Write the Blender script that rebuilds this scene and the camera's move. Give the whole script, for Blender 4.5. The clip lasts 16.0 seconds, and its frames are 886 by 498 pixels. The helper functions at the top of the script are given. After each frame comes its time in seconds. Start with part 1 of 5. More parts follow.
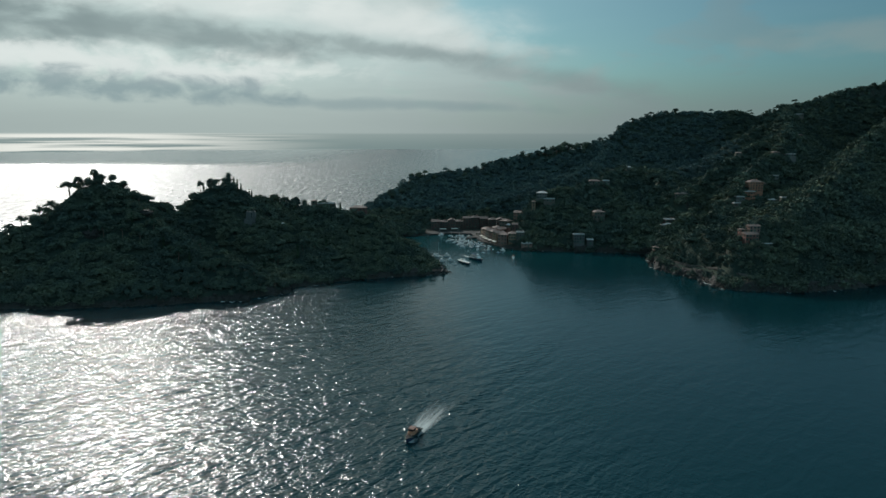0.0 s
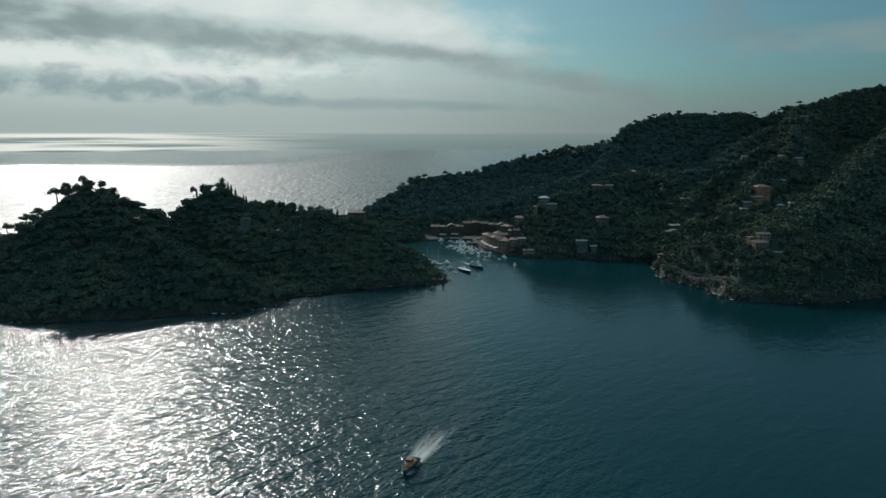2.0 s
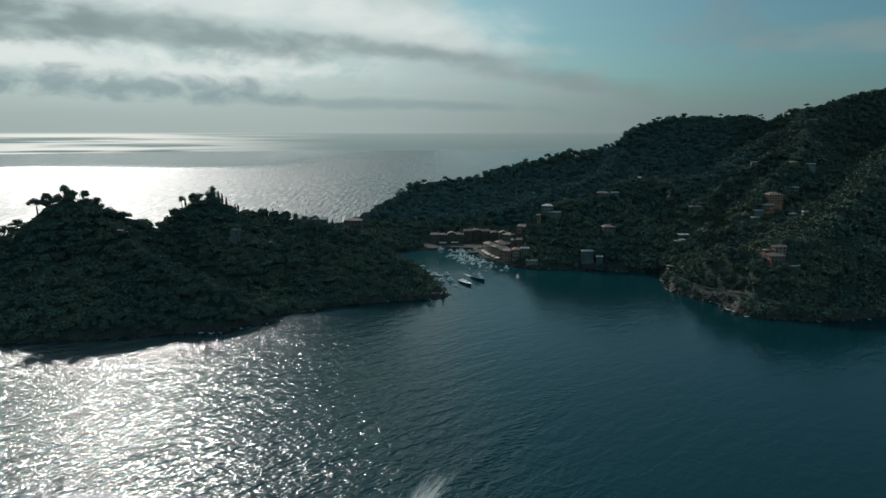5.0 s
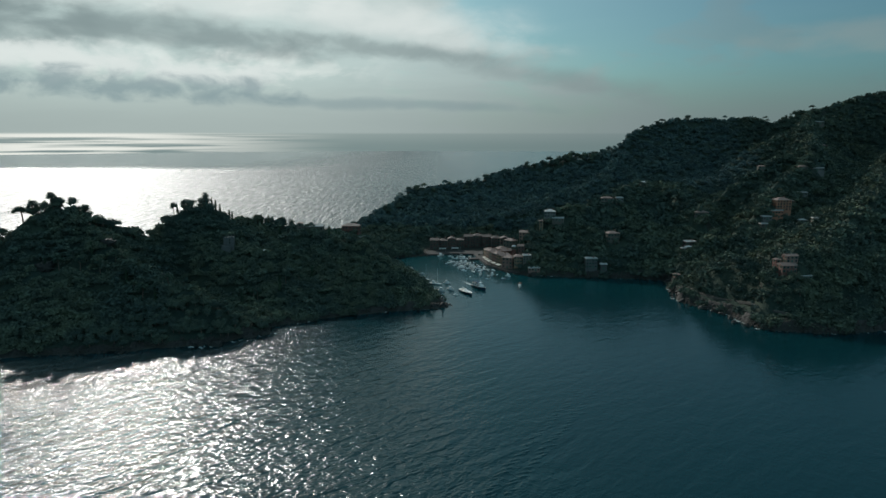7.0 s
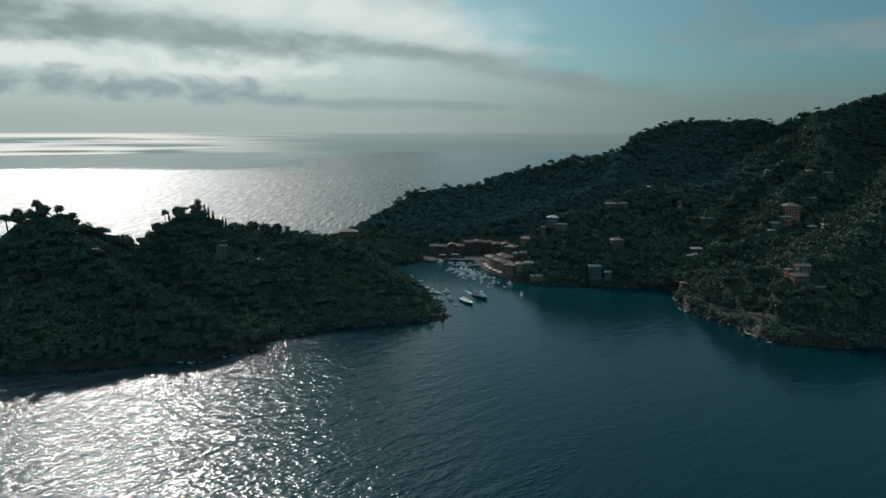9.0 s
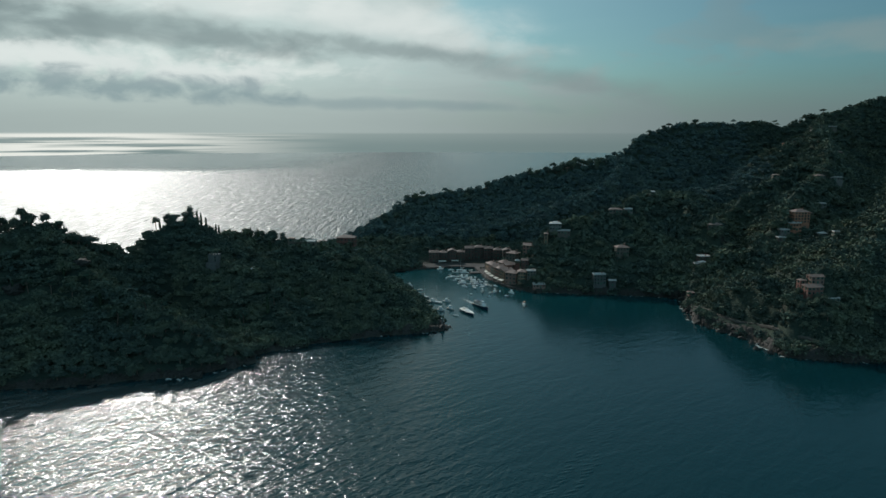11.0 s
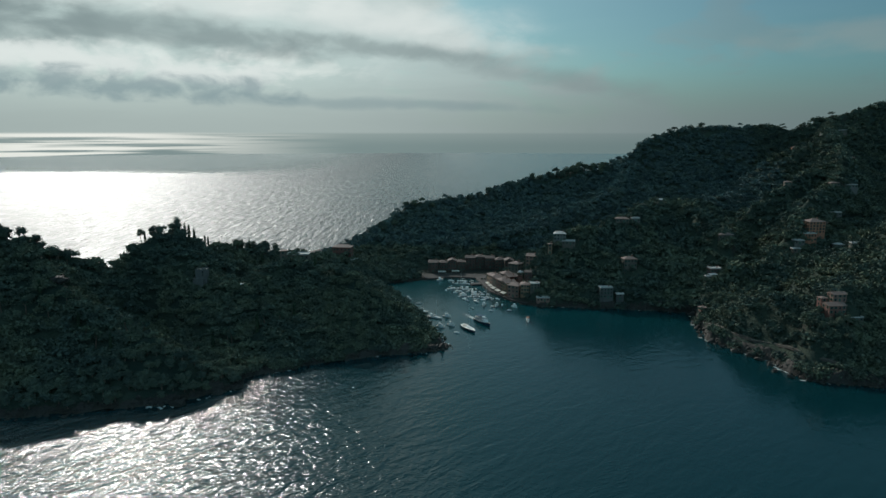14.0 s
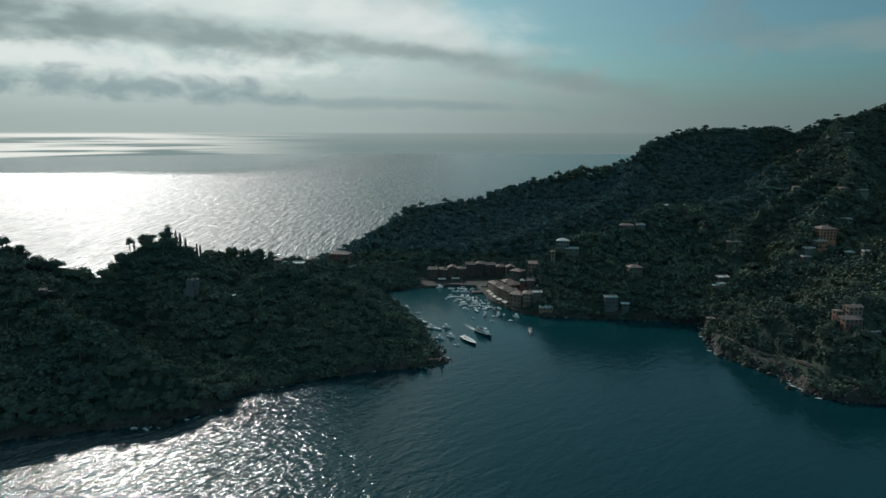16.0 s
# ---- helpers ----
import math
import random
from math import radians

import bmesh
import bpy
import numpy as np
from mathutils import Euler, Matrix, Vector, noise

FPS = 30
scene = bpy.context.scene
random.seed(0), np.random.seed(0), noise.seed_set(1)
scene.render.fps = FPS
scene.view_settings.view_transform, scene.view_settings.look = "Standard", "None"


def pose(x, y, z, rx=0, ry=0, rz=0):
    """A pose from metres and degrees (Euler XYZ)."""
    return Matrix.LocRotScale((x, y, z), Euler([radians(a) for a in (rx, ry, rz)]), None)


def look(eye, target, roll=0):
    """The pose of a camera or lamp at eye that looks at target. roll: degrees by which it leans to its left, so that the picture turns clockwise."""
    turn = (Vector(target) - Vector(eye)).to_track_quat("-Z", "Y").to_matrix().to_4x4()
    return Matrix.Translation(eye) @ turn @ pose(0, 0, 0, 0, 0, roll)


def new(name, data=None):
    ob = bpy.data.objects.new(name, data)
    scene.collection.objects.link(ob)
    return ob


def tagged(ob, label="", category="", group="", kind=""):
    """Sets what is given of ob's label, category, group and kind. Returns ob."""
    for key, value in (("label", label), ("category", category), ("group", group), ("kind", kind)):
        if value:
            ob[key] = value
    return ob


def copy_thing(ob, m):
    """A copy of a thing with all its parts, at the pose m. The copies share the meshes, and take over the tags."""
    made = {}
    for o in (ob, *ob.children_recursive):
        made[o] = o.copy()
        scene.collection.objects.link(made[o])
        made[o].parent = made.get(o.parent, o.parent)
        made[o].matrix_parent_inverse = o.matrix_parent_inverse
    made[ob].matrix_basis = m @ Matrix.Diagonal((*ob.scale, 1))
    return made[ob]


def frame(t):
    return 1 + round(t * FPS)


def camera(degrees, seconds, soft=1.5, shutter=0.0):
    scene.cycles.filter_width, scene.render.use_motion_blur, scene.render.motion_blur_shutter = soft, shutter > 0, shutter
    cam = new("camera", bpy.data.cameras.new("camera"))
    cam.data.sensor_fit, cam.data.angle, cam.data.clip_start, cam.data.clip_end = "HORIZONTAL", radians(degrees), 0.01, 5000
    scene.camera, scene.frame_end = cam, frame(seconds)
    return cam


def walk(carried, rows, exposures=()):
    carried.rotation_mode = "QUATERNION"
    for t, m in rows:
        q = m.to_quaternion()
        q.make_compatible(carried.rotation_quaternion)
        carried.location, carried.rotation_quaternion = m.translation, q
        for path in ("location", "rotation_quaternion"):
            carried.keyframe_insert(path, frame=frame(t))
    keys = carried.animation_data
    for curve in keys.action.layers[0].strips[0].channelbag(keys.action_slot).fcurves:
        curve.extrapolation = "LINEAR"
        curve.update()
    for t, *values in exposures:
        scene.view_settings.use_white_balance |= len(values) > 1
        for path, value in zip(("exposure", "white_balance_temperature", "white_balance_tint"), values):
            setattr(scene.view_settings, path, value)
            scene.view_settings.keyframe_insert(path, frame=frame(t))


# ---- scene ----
# A fishing harbour between two wooded headlands, seen from a drone that
# flies in over the bay and climbs.  y runs into the harbour, z is up, sea level is 0.

# ------------------------------------------------------------------ camera
cam = camera(68, 16.0)
PITCH = 10.03


def drone(t):
    k = t / 16.0
    return pose(1.1 * k, 141.4 * k, 120 + 30.8 * k, 90 - PITCH - 0.04 * k, 0, 0)


PATH = [(t, drone(t)) for t in (0, 2, 4, 6, 8, 10, 12, 14, 16)]
walk(cam, PATH)

# ------------------------------------------------------------------ light
SUN_AZ, SUN_EL = -28.0, 29.0        # degrees from +y to the right, and above the horizon
sun_way = Vector((math.sin(radians(SUN_AZ)) * math.cos(radians(SUN_EL)),
                  math.cos(radians(SUN_AZ)) * math.cos(radians(SUN_EL)),
                  math.sin(radians(SUN_EL))))
sun_data = bpy.data.lights.new("sun", "SUN")
sun_data.energy, sun_data.angle, sun_data.color = 2.9, radians(0.6), (1.0, 0.97, 0.92)
sun = new("sun", sun_data)
sun.matrix_world = look(sun_way * 900, (0, 0, 0))


class Nodes:
    """A short hand for node trees."""

    def __init__(self, tree):
        self.t = tree
        tree.nodes.clear()

    def put(self, kind, ins=(), **settings):
        n = self.t.nodes.new(kind)
        for k, v in settings.items():
            if k == "operation":
                n.operation = v
            elif k == "blend":
                n.blend_type = v
            elif k == "data_type":
                n.data_type = v
        for k, v in dict(ins).items():
            self.feed(n, k, v)
        return n

    def feed(self, n, k, v):
        if isinstance(v, bpy.types.NodeSocket):
            self.t.links.new(v, n.inputs[k])
        else:
            n.inputs[k].default_value = v

    def math(self, op, a, b=0.0, c=0.0):
        return self.put("ShaderNodeMath", {0: a, 1: b, 2: c}, operation=op).outputs[0]

    def mix(self, fac, a, b, blend="MIX"):
        n = self.put("ShaderNodeMix", data_type="RGBA", blend=blend)
        self.feed(n, 0, fac)
        self.feed(n, 6, a)
        self.feed(n, 7, b)
        return n.outputs[2]

    def ramp(self, fac, stops):
        n = self.put("ShaderNodeValToRGB", {0: fac})
        e = n.color_ramp.elements
        while len(e) < len(stops):
            e.new(0.5)
        for el, (p, c) in zip(e, stops):
            el.position = p
            el.color = c if len(c) == 4 else (*c, 1)
        return n.outputs[0]

    def smooth(self, v, lo, hi):
        n = self.put("ShaderNodeMapRange", {0: v, 1: lo, 2: hi, 3: 0.0, 4: 1.0})
        n.interpolation_type = "SMOOTHSTEP"
        return n.outputs[0]

    def noise(self, vec, scale, detail=4.0, rough=0.55, distort=0.0):
        return self.put("ShaderNodeTexNoise", {"Vector": vec, "Scale": scale, "Detail": detail,
                                               "Roughness": rough, "Distortion": distort}).outputs[0]

    def xyz(self, x, y, z):
        return self.put("ShaderNodeCombineXYZ", {0: x, 1: y, 2: z}).outputs[0]

    def turned(self, vec, s, turn):
        """Coordinates turned by some degrees first, then scaled: the pattern's grain lies along that direction."""
        return self.scaled(self.put("ShaderNodeMapping", {0: vec, 2: (0, 0, radians(-turn))}).outputs[0], s)

    def scaled(self, vec, s, turn=0.0):
        return self.put("ShaderNodeMapping", {0: vec, 2: (0, 0, radians(turn)), 3: s}).outputs[0]


world = bpy.data.worlds.new("world")
scene.world = world
world.use_nodes = True
W = Nodes(world.node_tree)
sky = W.put("ShaderNodeTexSky")
sky.sky_type, sky.sun_disc = "NISHITA", False
sky.sun_elevation, sky.sun_rotation = radians(SUN_EL), radians(SUN_AZ)
sky.air_density, sky.dust_density, sky.ozone_density = 1.0, 1.5, 2.0
way = W.put("ShaderNodeTexCoord").outputs["Generated"]
sep = W.put("ShaderNodeSeparateXYZ", {0: way})
az = W.math("MULTIPLY", W.math("ARCTAN2", sep.outputs[0], sep.outputs[1]), 57.2958)
el = W.math("MULTIPLY", W.math("ARCSINE", sep.outputs[2]), 57.2958)
# cloud plane: directions stretched towards the horizon
flat = W.xyz(W.math("MULTIPLY", az, 0.06), W.math("MULTIPLY", el, 0.125), 0.0)
n_big = W.noise(flat, 1.6, 6.0, 0.55, 0.4)
n_fine = W.noise(W.scaled(flat, (0.8, 1.15, 1.0), -8.0), 4.2, 8.0, 0.58, 0.3)
cell = W.noise(W.xyz(W.math("MULTIPLY", az, 0.19), W.math("MULTIPLY", el, 0.44), 7.0), 1.0, 6.0, 0.55, 0.3)
n_wisp = W.noise(W.scaled(flat, (0.6, 2.0, 1.0), -6.0), 2.6, 6.0, 0.55, 0.3)
elw = W.math("ADD", el, W.math("ADD", W.math("MULTIPLY_ADD", n_big, 2.4, -1.2), W.math("MULTIPLY_ADD", n_fine, 2.4, -1.2)))


puff = W.noise(W.xyz(W.math("MULTIPLY", az, 0.20), W.math("MULTIPLY", el, 0.42), 1.0), 1.0, 7.0, 0.52, 0.3)


fine_puff = W.noise(W.xyz(W.math("MULTIPLY", az, 0.36), W.math("MULTIPLY", el, 0.62), 4.0), 1.0, 6.0, 0.55, 0.4)


def streak(mid, slope, half, az_from, az_to, edge, lumpy, lumps=puff):
    """A long cloud bank with lumpy edges: centre line mid + slope * az, fading out at both ends."""
    line = W.math("MULTIPLY_ADD", az, slope, mid)
    d = W.math("ABSOLUTE", W.math("SUBTRACT", W.math("MULTIPLY_ADD", n_big, 1.2, W.math("SUBTRACT", el, 0.6)), line))
    body = W.math("SUBTRACT", 1.0, W.smooth(d, 0.0, half * 1.5))
    a = W.smooth(az, az_from - edge, az_from + edge)
    b = W.math("SUBTRACT", 1.0, W.smooth(az, az_to - edge, az_to + edge))
    body = W.math("MULTIPLY", body, W.math("MULTIPLY", a, b))
    thick = W.math("ADD", body, W.math("MULTIPLY_ADD", lumps, lumpy, -0.5 * lumpy))
    return W.math("MULTIPLY", W.smooth(thick, 0.05, 1.15), W.smooth(body, 0.0, 0.3))


def band(v, mid, half):
    d = W.math("ABSOLUTE", W.math("SUBTRACT", v, mid))
    return W.math("SUBTRACT", 1.0, W.smooth(d, 0.0, half))


# thin white veil, bright towards the sun, with blue gaps away from it and overhead
near_sun = W.smooth(W.math("ABSOLUTE", W.math("SUBTRACT", az, -22.0)), 58.0, 4.0)
veil = W.mix(near_sun, (1.4, 2.0, 2.15, 1), (5.4, 6.4, 6.25, 1))
behind = W.smooth(W.math("ABSOLUTE", az), 55.0, 110.0)
# bright clouds opposite the sun, unseen, added to fill the shaded slopes
facing = W.smooth(W.math("SUBTRACT", W.math("MULTIPLY", sep.outputs[0], 0.47), W.math("MULTIPLY", sep.outputs[1], 0.88)), -0.1, 0.9)
veil = W.mix(behind, veil, W.mix(facing, (2.2, 4.2, 5.1, 1), (5.0, 9.3, 11.2, 1)))
# bright puffs between the banks
veil = W.mix(W.math("MULTIPLY", W.math("MULTIPLY", W.smooth(cell, 0.44, 0.60), W.math("MULTIPLY", W.smooth(az, -2.0, -14.0), W.math("MAXIMUM", band(el, 5.0, 3.2), W.smooth(el, 8.6, 10.0)))), W.math("SUBTRACT", 0.9, W.math("MULTIPLY", behind, 0.9))), veil, (7.9, 8.4, 8.1, 1))
veil = W.mix(W.math("MULTIPLY", W.smooth(n_wisp, 0.60, 0.38), 0.12), veil, (2.4, 3.0, 3.1, 1))
# overhead, ahead, the veil is thinner and bluer
veil = W.mix(W.math("MULTIPLY", W.smooth(el, 12.0, 26.0), W.math("SUBTRACT", 1.0, behind)), veil, W.mix(1.0, veil, (0.78, 0.97, 1.0, 1), "MULTIPLY"))
cover = W.math("ADD", W.math("MULTIPLY", W.smooth(n_big, 0.38, 0.60), 0.5), W.math("MULTIPLY", near_sun, 1.1))
gap = W.math("MULTIPLY", band(az, 9.0, 15.0), W.smooth(elw, 6.0, 9.5))
cover = W.math("SUBTRACT", cover, W.math("MULTIPLY", gap, 1.0))
high = W.math("MULTIPLY", W.smooth(el, 13.0, 30.0), W.smooth(az, -14.0, 4.0))
cover = W.math("SUBTRACT", cover, W.math("MULTIPLY", W.math("MULTIPLY", high, 0.4), W.math("SUBTRACT", 1.0, behind)))
cover = W.math("MULTIPLY", W.math("MAXIMUM", W.math("MINIMUM", cover, 1.0), 0.42), 0.94)
blue = W.mix(1.0, sky.outputs[0], (0.27, 0.60, 0.64, 1), "MULTIPLY")
base = W.mix(cover, blue, veil)
low = W.math("SUBTRACT", 1.0, W.smooth(el, 0.3, 6.0))
base = W.mix(W.math("MULTIPLY", low, 0.82), base, W.mix(near_sun, (1.45, 1.95, 2.05, 1), (3.45, 4.1, 4.0, 1)))
dark = W.mix(near_sun, (1.5, 1.95, 2.05, 1), (1.7, 2.3, 2.4, 1))
pale = W.mix(near_sun, (1.5, 2.1, 2.3, 1), (2.2, 3.1, 3.35, 1))
lit = (7.2, 7.8, 7.6, 1)
grey = W.mix(near_sun, (1.9, 2.4, 2.5, 1), (2.15, 2.75, 2.8, 1))
cream = (3.0, 3.3, 3.1, 1)
for bank, depth, tone in ((streak(8.9, -0.085, 2.0, -36.0, 4.0, 9.0, 1.3), 0.8, lit), (streak(8.2, 0.0, 2.0, -70.0, -29.0, 6.0, 2.4), 0.5, grey),
                          (streak(5.9, -0.075, 1.9, -40.0, -11.0, 6.0, 2.2), 0.7, dark), (streak(6.4, -0.09, 0.9, -14.0, 4.0, 5.0, 1.8, fine_puff), 0.6, grey),
                          (streak(5.9, -0.155, 1.0, 2.0, 18.0, 6.0, 1.8), 0.5, grey), (streak(7.6, -0.11, 0.9, -9.0, 8.0, 6.0, 1.6), 0.4, lit),
                          (streak(4.4, -0.03, 1.5, -60.0, -14.0, 6.0, 3.2, fine_puff), 0.85, lit),
                          (streak(3.1, -0.02, 1.1, -70.0, -14.0, 6.0, 3.0, fine_puff), 0.75, pale), (streak(2.2, -0.035, 0.55, -19.0, 8.0, 7.0, 1.6), 0.5, pale),
                          (streak(6.4, 0.01, 1.3, 24.0, 62.0, 6.0, 1.8), 0.4, cream)):
    base = W.mix(W.math("MULTIPLY", bank, depth), base, tone)
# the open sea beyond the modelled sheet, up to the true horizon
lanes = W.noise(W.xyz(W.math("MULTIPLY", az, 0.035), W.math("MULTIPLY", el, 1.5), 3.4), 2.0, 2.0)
# lanes of sun glitter, painted as a bright colour on the backdrop
painted_glitter = W.math("MULTIPLY", band(az, -29.0, 22.0), W.smooth(lanes, 0.36, 0.56))
# distance haze painted as a paler tone towards the horizon
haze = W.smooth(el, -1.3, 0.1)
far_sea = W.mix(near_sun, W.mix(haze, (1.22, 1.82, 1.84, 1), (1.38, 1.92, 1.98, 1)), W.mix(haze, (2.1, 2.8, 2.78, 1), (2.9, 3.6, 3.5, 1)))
far_sea = W.mix(painted_glitter, far_sea, (8.4, 8.6, 8.0, 1))
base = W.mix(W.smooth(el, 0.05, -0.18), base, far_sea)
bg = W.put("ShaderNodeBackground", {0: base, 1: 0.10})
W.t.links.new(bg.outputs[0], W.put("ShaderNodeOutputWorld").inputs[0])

# ------------------------------------------------------------------ materials


def material(name, build):
    m = bpy.data.materials.new(name)
    m.use_nodes = True
    n = Nodes(m.node_tree)
    shader = n.put("ShaderNodeBsdfPrincipled")
    n.pos = n.put("ShaderNodeNewGeometry").outputs["Position"]
    n.own = n.put("ShaderNodeTexCoord").outputs["Object"]
    n.rnd = n.put("ShaderNodeObjectInfo").outputs["Random"]
    n.shader = shader
    build(n)
    n.t.links.new(shader.outputs[0], n.put("ShaderNodeOutputMaterial").inputs[0])
    return m


def bump(n, height, strength, distance, under=None):
    b = n.put("ShaderNodeBump", {"Strength": strength, "Distance": distance, "Height": height})
    if under is not None:
        n.feed(b, "Normal", under)
    return b.outputs[0]


def sea_nodes(n):
    s = n.shader
    big = n.noise(n.scaled(n.pos, (1.0, 1.0, 1.0)), 0.006, 3.0)
    deep = n.mix(big, (0.0012, 0.021, 0.027, 1), (0.0022, 0.029, 0.034, 1))
    where = n.put("ShaderNodeSeparateXYZ", {0: n.pos})
    inner = n.math("MULTIPLY", n.smooth(where.outputs[1], 540.0, 720.0), n.math("SUBTRACT", 1.0, n.smooth(where.outputs[1], 800.0, 840.0)))
    n.feed(s, "Base Color", n.mix(n.math("MULTIPLY", inner, 0.8), deep, (0.002, 0.043, 0.048, 1)))
    n.feed(s, "IOR", 1.333)
    n.feed(s, "Specular IOR Level", 0.5)
    swell = n.noise(n.turned(n.pos, (0.36, 1.0, 1.0), 40.0), 0.14, 2.0, 0.5, 0.6)
    chop = n.noise(n.turned(n.pos, (0.5, 1.0, 1.0), 62.0), 0.32, 3.0, 0.55, 0.5)
    cross = n.noise(n.turned(n.pos, (0.45, 1.0, 1.0), -40.0), 0.36, 2.0, 0.5, 0.5)
    ripple = n.noise(n.turned(n.pos, (0.7, 1.0, 1.0), 30.0), 0.95, 2.0, 0.5, 0.3)
    gust = n.smooth(n.noise(n.scaled(n.pos, (1.0, 0.4, 1.0)), 0.012, 2.0), 0.3, 0.7)
    # a calm lane far out, added to stand in for a cloud's shadow
    xyz = n.put("ShaderNodeSeparateXYZ", {0: n.pos})
    out = n.math("ADD", xyz.outputs[1], n.math("MULTIPLY_ADD", n.noise(n.scaled(n.pos, (0.3, 1.0, 1.0)), 0.0015, 3.0), 900.0, -450.0))
    calm = n.math("MULTIPLY", n.smooth(out, 2300.0, 2900.0), n.math("SUBTRACT", 1.0, n.smooth(out, 5600.0, 6000.0)))
    calm = n.math("MULTIPLY", calm, n.smooth(xyz.outputs[0], -250.0, -1000.0))
    # and smoother water downwind of the far crest
    calm = n.math("MAXIMUM", calm, n.math("MULTIPLY", n.math("MULTIPLY", n.smooth(xyz.outputs[0], -420.0, 150.0), n.smooth(xyz.outputs[1], 900.0, 1900.0)), 0.75))
    # and the water in the lee of the harbour hills
    lee = n.smooth(n.math("MULTIPLY_ADD", xyz.outputs[1], 0.34, xyz.outputs[0]), 40.0, 185.0)
    lee = n.math("MULTIPLY", lee, n.math("SUBTRACT", 1.0, n.smooth(xyz.outputs[1], 800.0, 900.0)))
    lively = n.math("SUBTRACT", n.math("MULTIPLY_ADD", n.smooth(xyz.outputs[1], 600.0, 1200.0), 0.30, n.math("MULTIPLY_ADD", calm, -1.05, 1.0)), n.math("MULTIPLY", lee, n.math("MULTIPLY_ADD", n.smooth(xyz.outputs[1], 560.0, 690.0), 0.06, 0.84)))
    paws = n.noise(n.scaled(n.pos, (1.0, 0.45, 1.0), 12.0), 0.05, 5.0, 0.65)
    lively = n.math("MULTIPLY", lively, n.math("MULTIPLY_ADD", n.math("MULTIPLY", n.math("SUBTRACT", n.smooth(paws, 0.3, 0.7), 0.5), n.smooth(xyz.outputs[1], 600.0, 1100.0)), 0.9, 1.0))
    far = n.smooth(xyz.outputs[1], 700.0, 1000.0)
    # cat's-paws far out: ruffled and smooth water side by side
    speck = n.smooth(n.noise(n.scaled(n.pos, (1.0, 0.14, 1.0), 6.0), 0.16, 3.0, 0.6), 0.36, 0.64)
    n.feed(s, "Roughness", n.math("MULTIPLY_ADD", n.math("MULTIPLY", n.math("MULTIPLY_ADD", calm, -0.85, far), n.math("SUBTRACT", speck, 0.4)), 0.23, n.math("MULTIPLY_ADD", calm, -0.27, n.math("MULTIPLY_ADD", far, 0.22, 0.145))))
    groups = n.noise(n.scaled(n.pos, (1.0, 0.15, 1.0), 8.0), 0.13, 3.0, 0.6)
    b = bump(n, groups, 1.0, n.math("MULTIPLY", far, n.math("MULTIPLY_ADD", calm, -4.4, 4.6)))
    sets = n.noise(n.scaled(n.pos, (0.8, 0.5, 1.0), 14.0), 0.17, 3.0, 0.6, 0.4)
    mid = n.math("MULTIPLY", n.smooth(xyz.outputs[1], 280.0, 480.0), n.math("SUBTRACT", 1.0, far))
    b = bump(n, sets, 1.0, n.math("MULTIPLY", n.math("MULTIPLY", mid, n.math("SUBTRACT", 1.0, lee)), 0.9), b)
    b = bump(n, swell, 1.0, n.math("MULTIPLY", lively, 1.65), b)
    b = bump(n, chop, 1.0, n.math("MULTIPLY", n.math("MULTIPLY_ADD", gust, 0.34, 0.76), lively), b)
    b = bump(n, cross, 1.0, n.math("MULTIPLY", lively, 0.6), b)
    b = bump(n, ripple, 1.0, n.math("MULTIPLY", lively, n.math("MULTIPLY_ADD", gust, 0.20, 0.16)), b)
    n.feed(s, "Normal", b)


def leaf_nodes(dark, light, size=0.09):
    def build(n):
        tree = n.noise(n.pos, size, 2.0, 0.5)
        crown = n.noise(n.pos, 0.11, 2.0, 0.5)
        leaf = n.noise(n.pos, 0.5, 3.0, 0.6)
        c = n.mix(n.smooth(tree, 0.35, 0.65), (*dark, 1), (*light, 1))
        c = n.mix(n.math("MULTIPLY", n.smooth(leaf, 0.3, 0.75), 0.5), c, (*[v * 1.15 for v in light], 1))
        c = n.mix(1.0, c, n.ramp(crown, [(0.36, (0.80, 0.82, 0.86)), (0.64, (1.20, 1.17, 1.08))]), "MULTIPLY")
        own = n.put("ShaderNodeNewGeometry").outputs["Random Per Island"]
        c = n.mix(1.0, c, n.ramp(own, [(0.0, (0.88, 0.90, 0.92)), (1.0, (1.12, 1.10, 1.05))]), "MULTIPLY")
        n.feed(n.shader, "Base Color", c)
        n.feed(n.shader, "Roughness", 0.8)
        n.feed(n.shader, "Specular IOR Level", 0.0)
    return build


def bark_nodes(n):
    c = n.noise(n.scaled(n.own, (6, 6, 1)), 1.5, 4.0)
    n.feed(n.shader, "Base Color", n.mix(c, (0.05, 0.035, 0.025, 1), (0.16, 0.12, 0.09, 1)))
    n.feed(n.shader, "Roughness", 0.9)
    n.feed(n.shader, "Normal", bump(n, c, 0.6, 0.05))


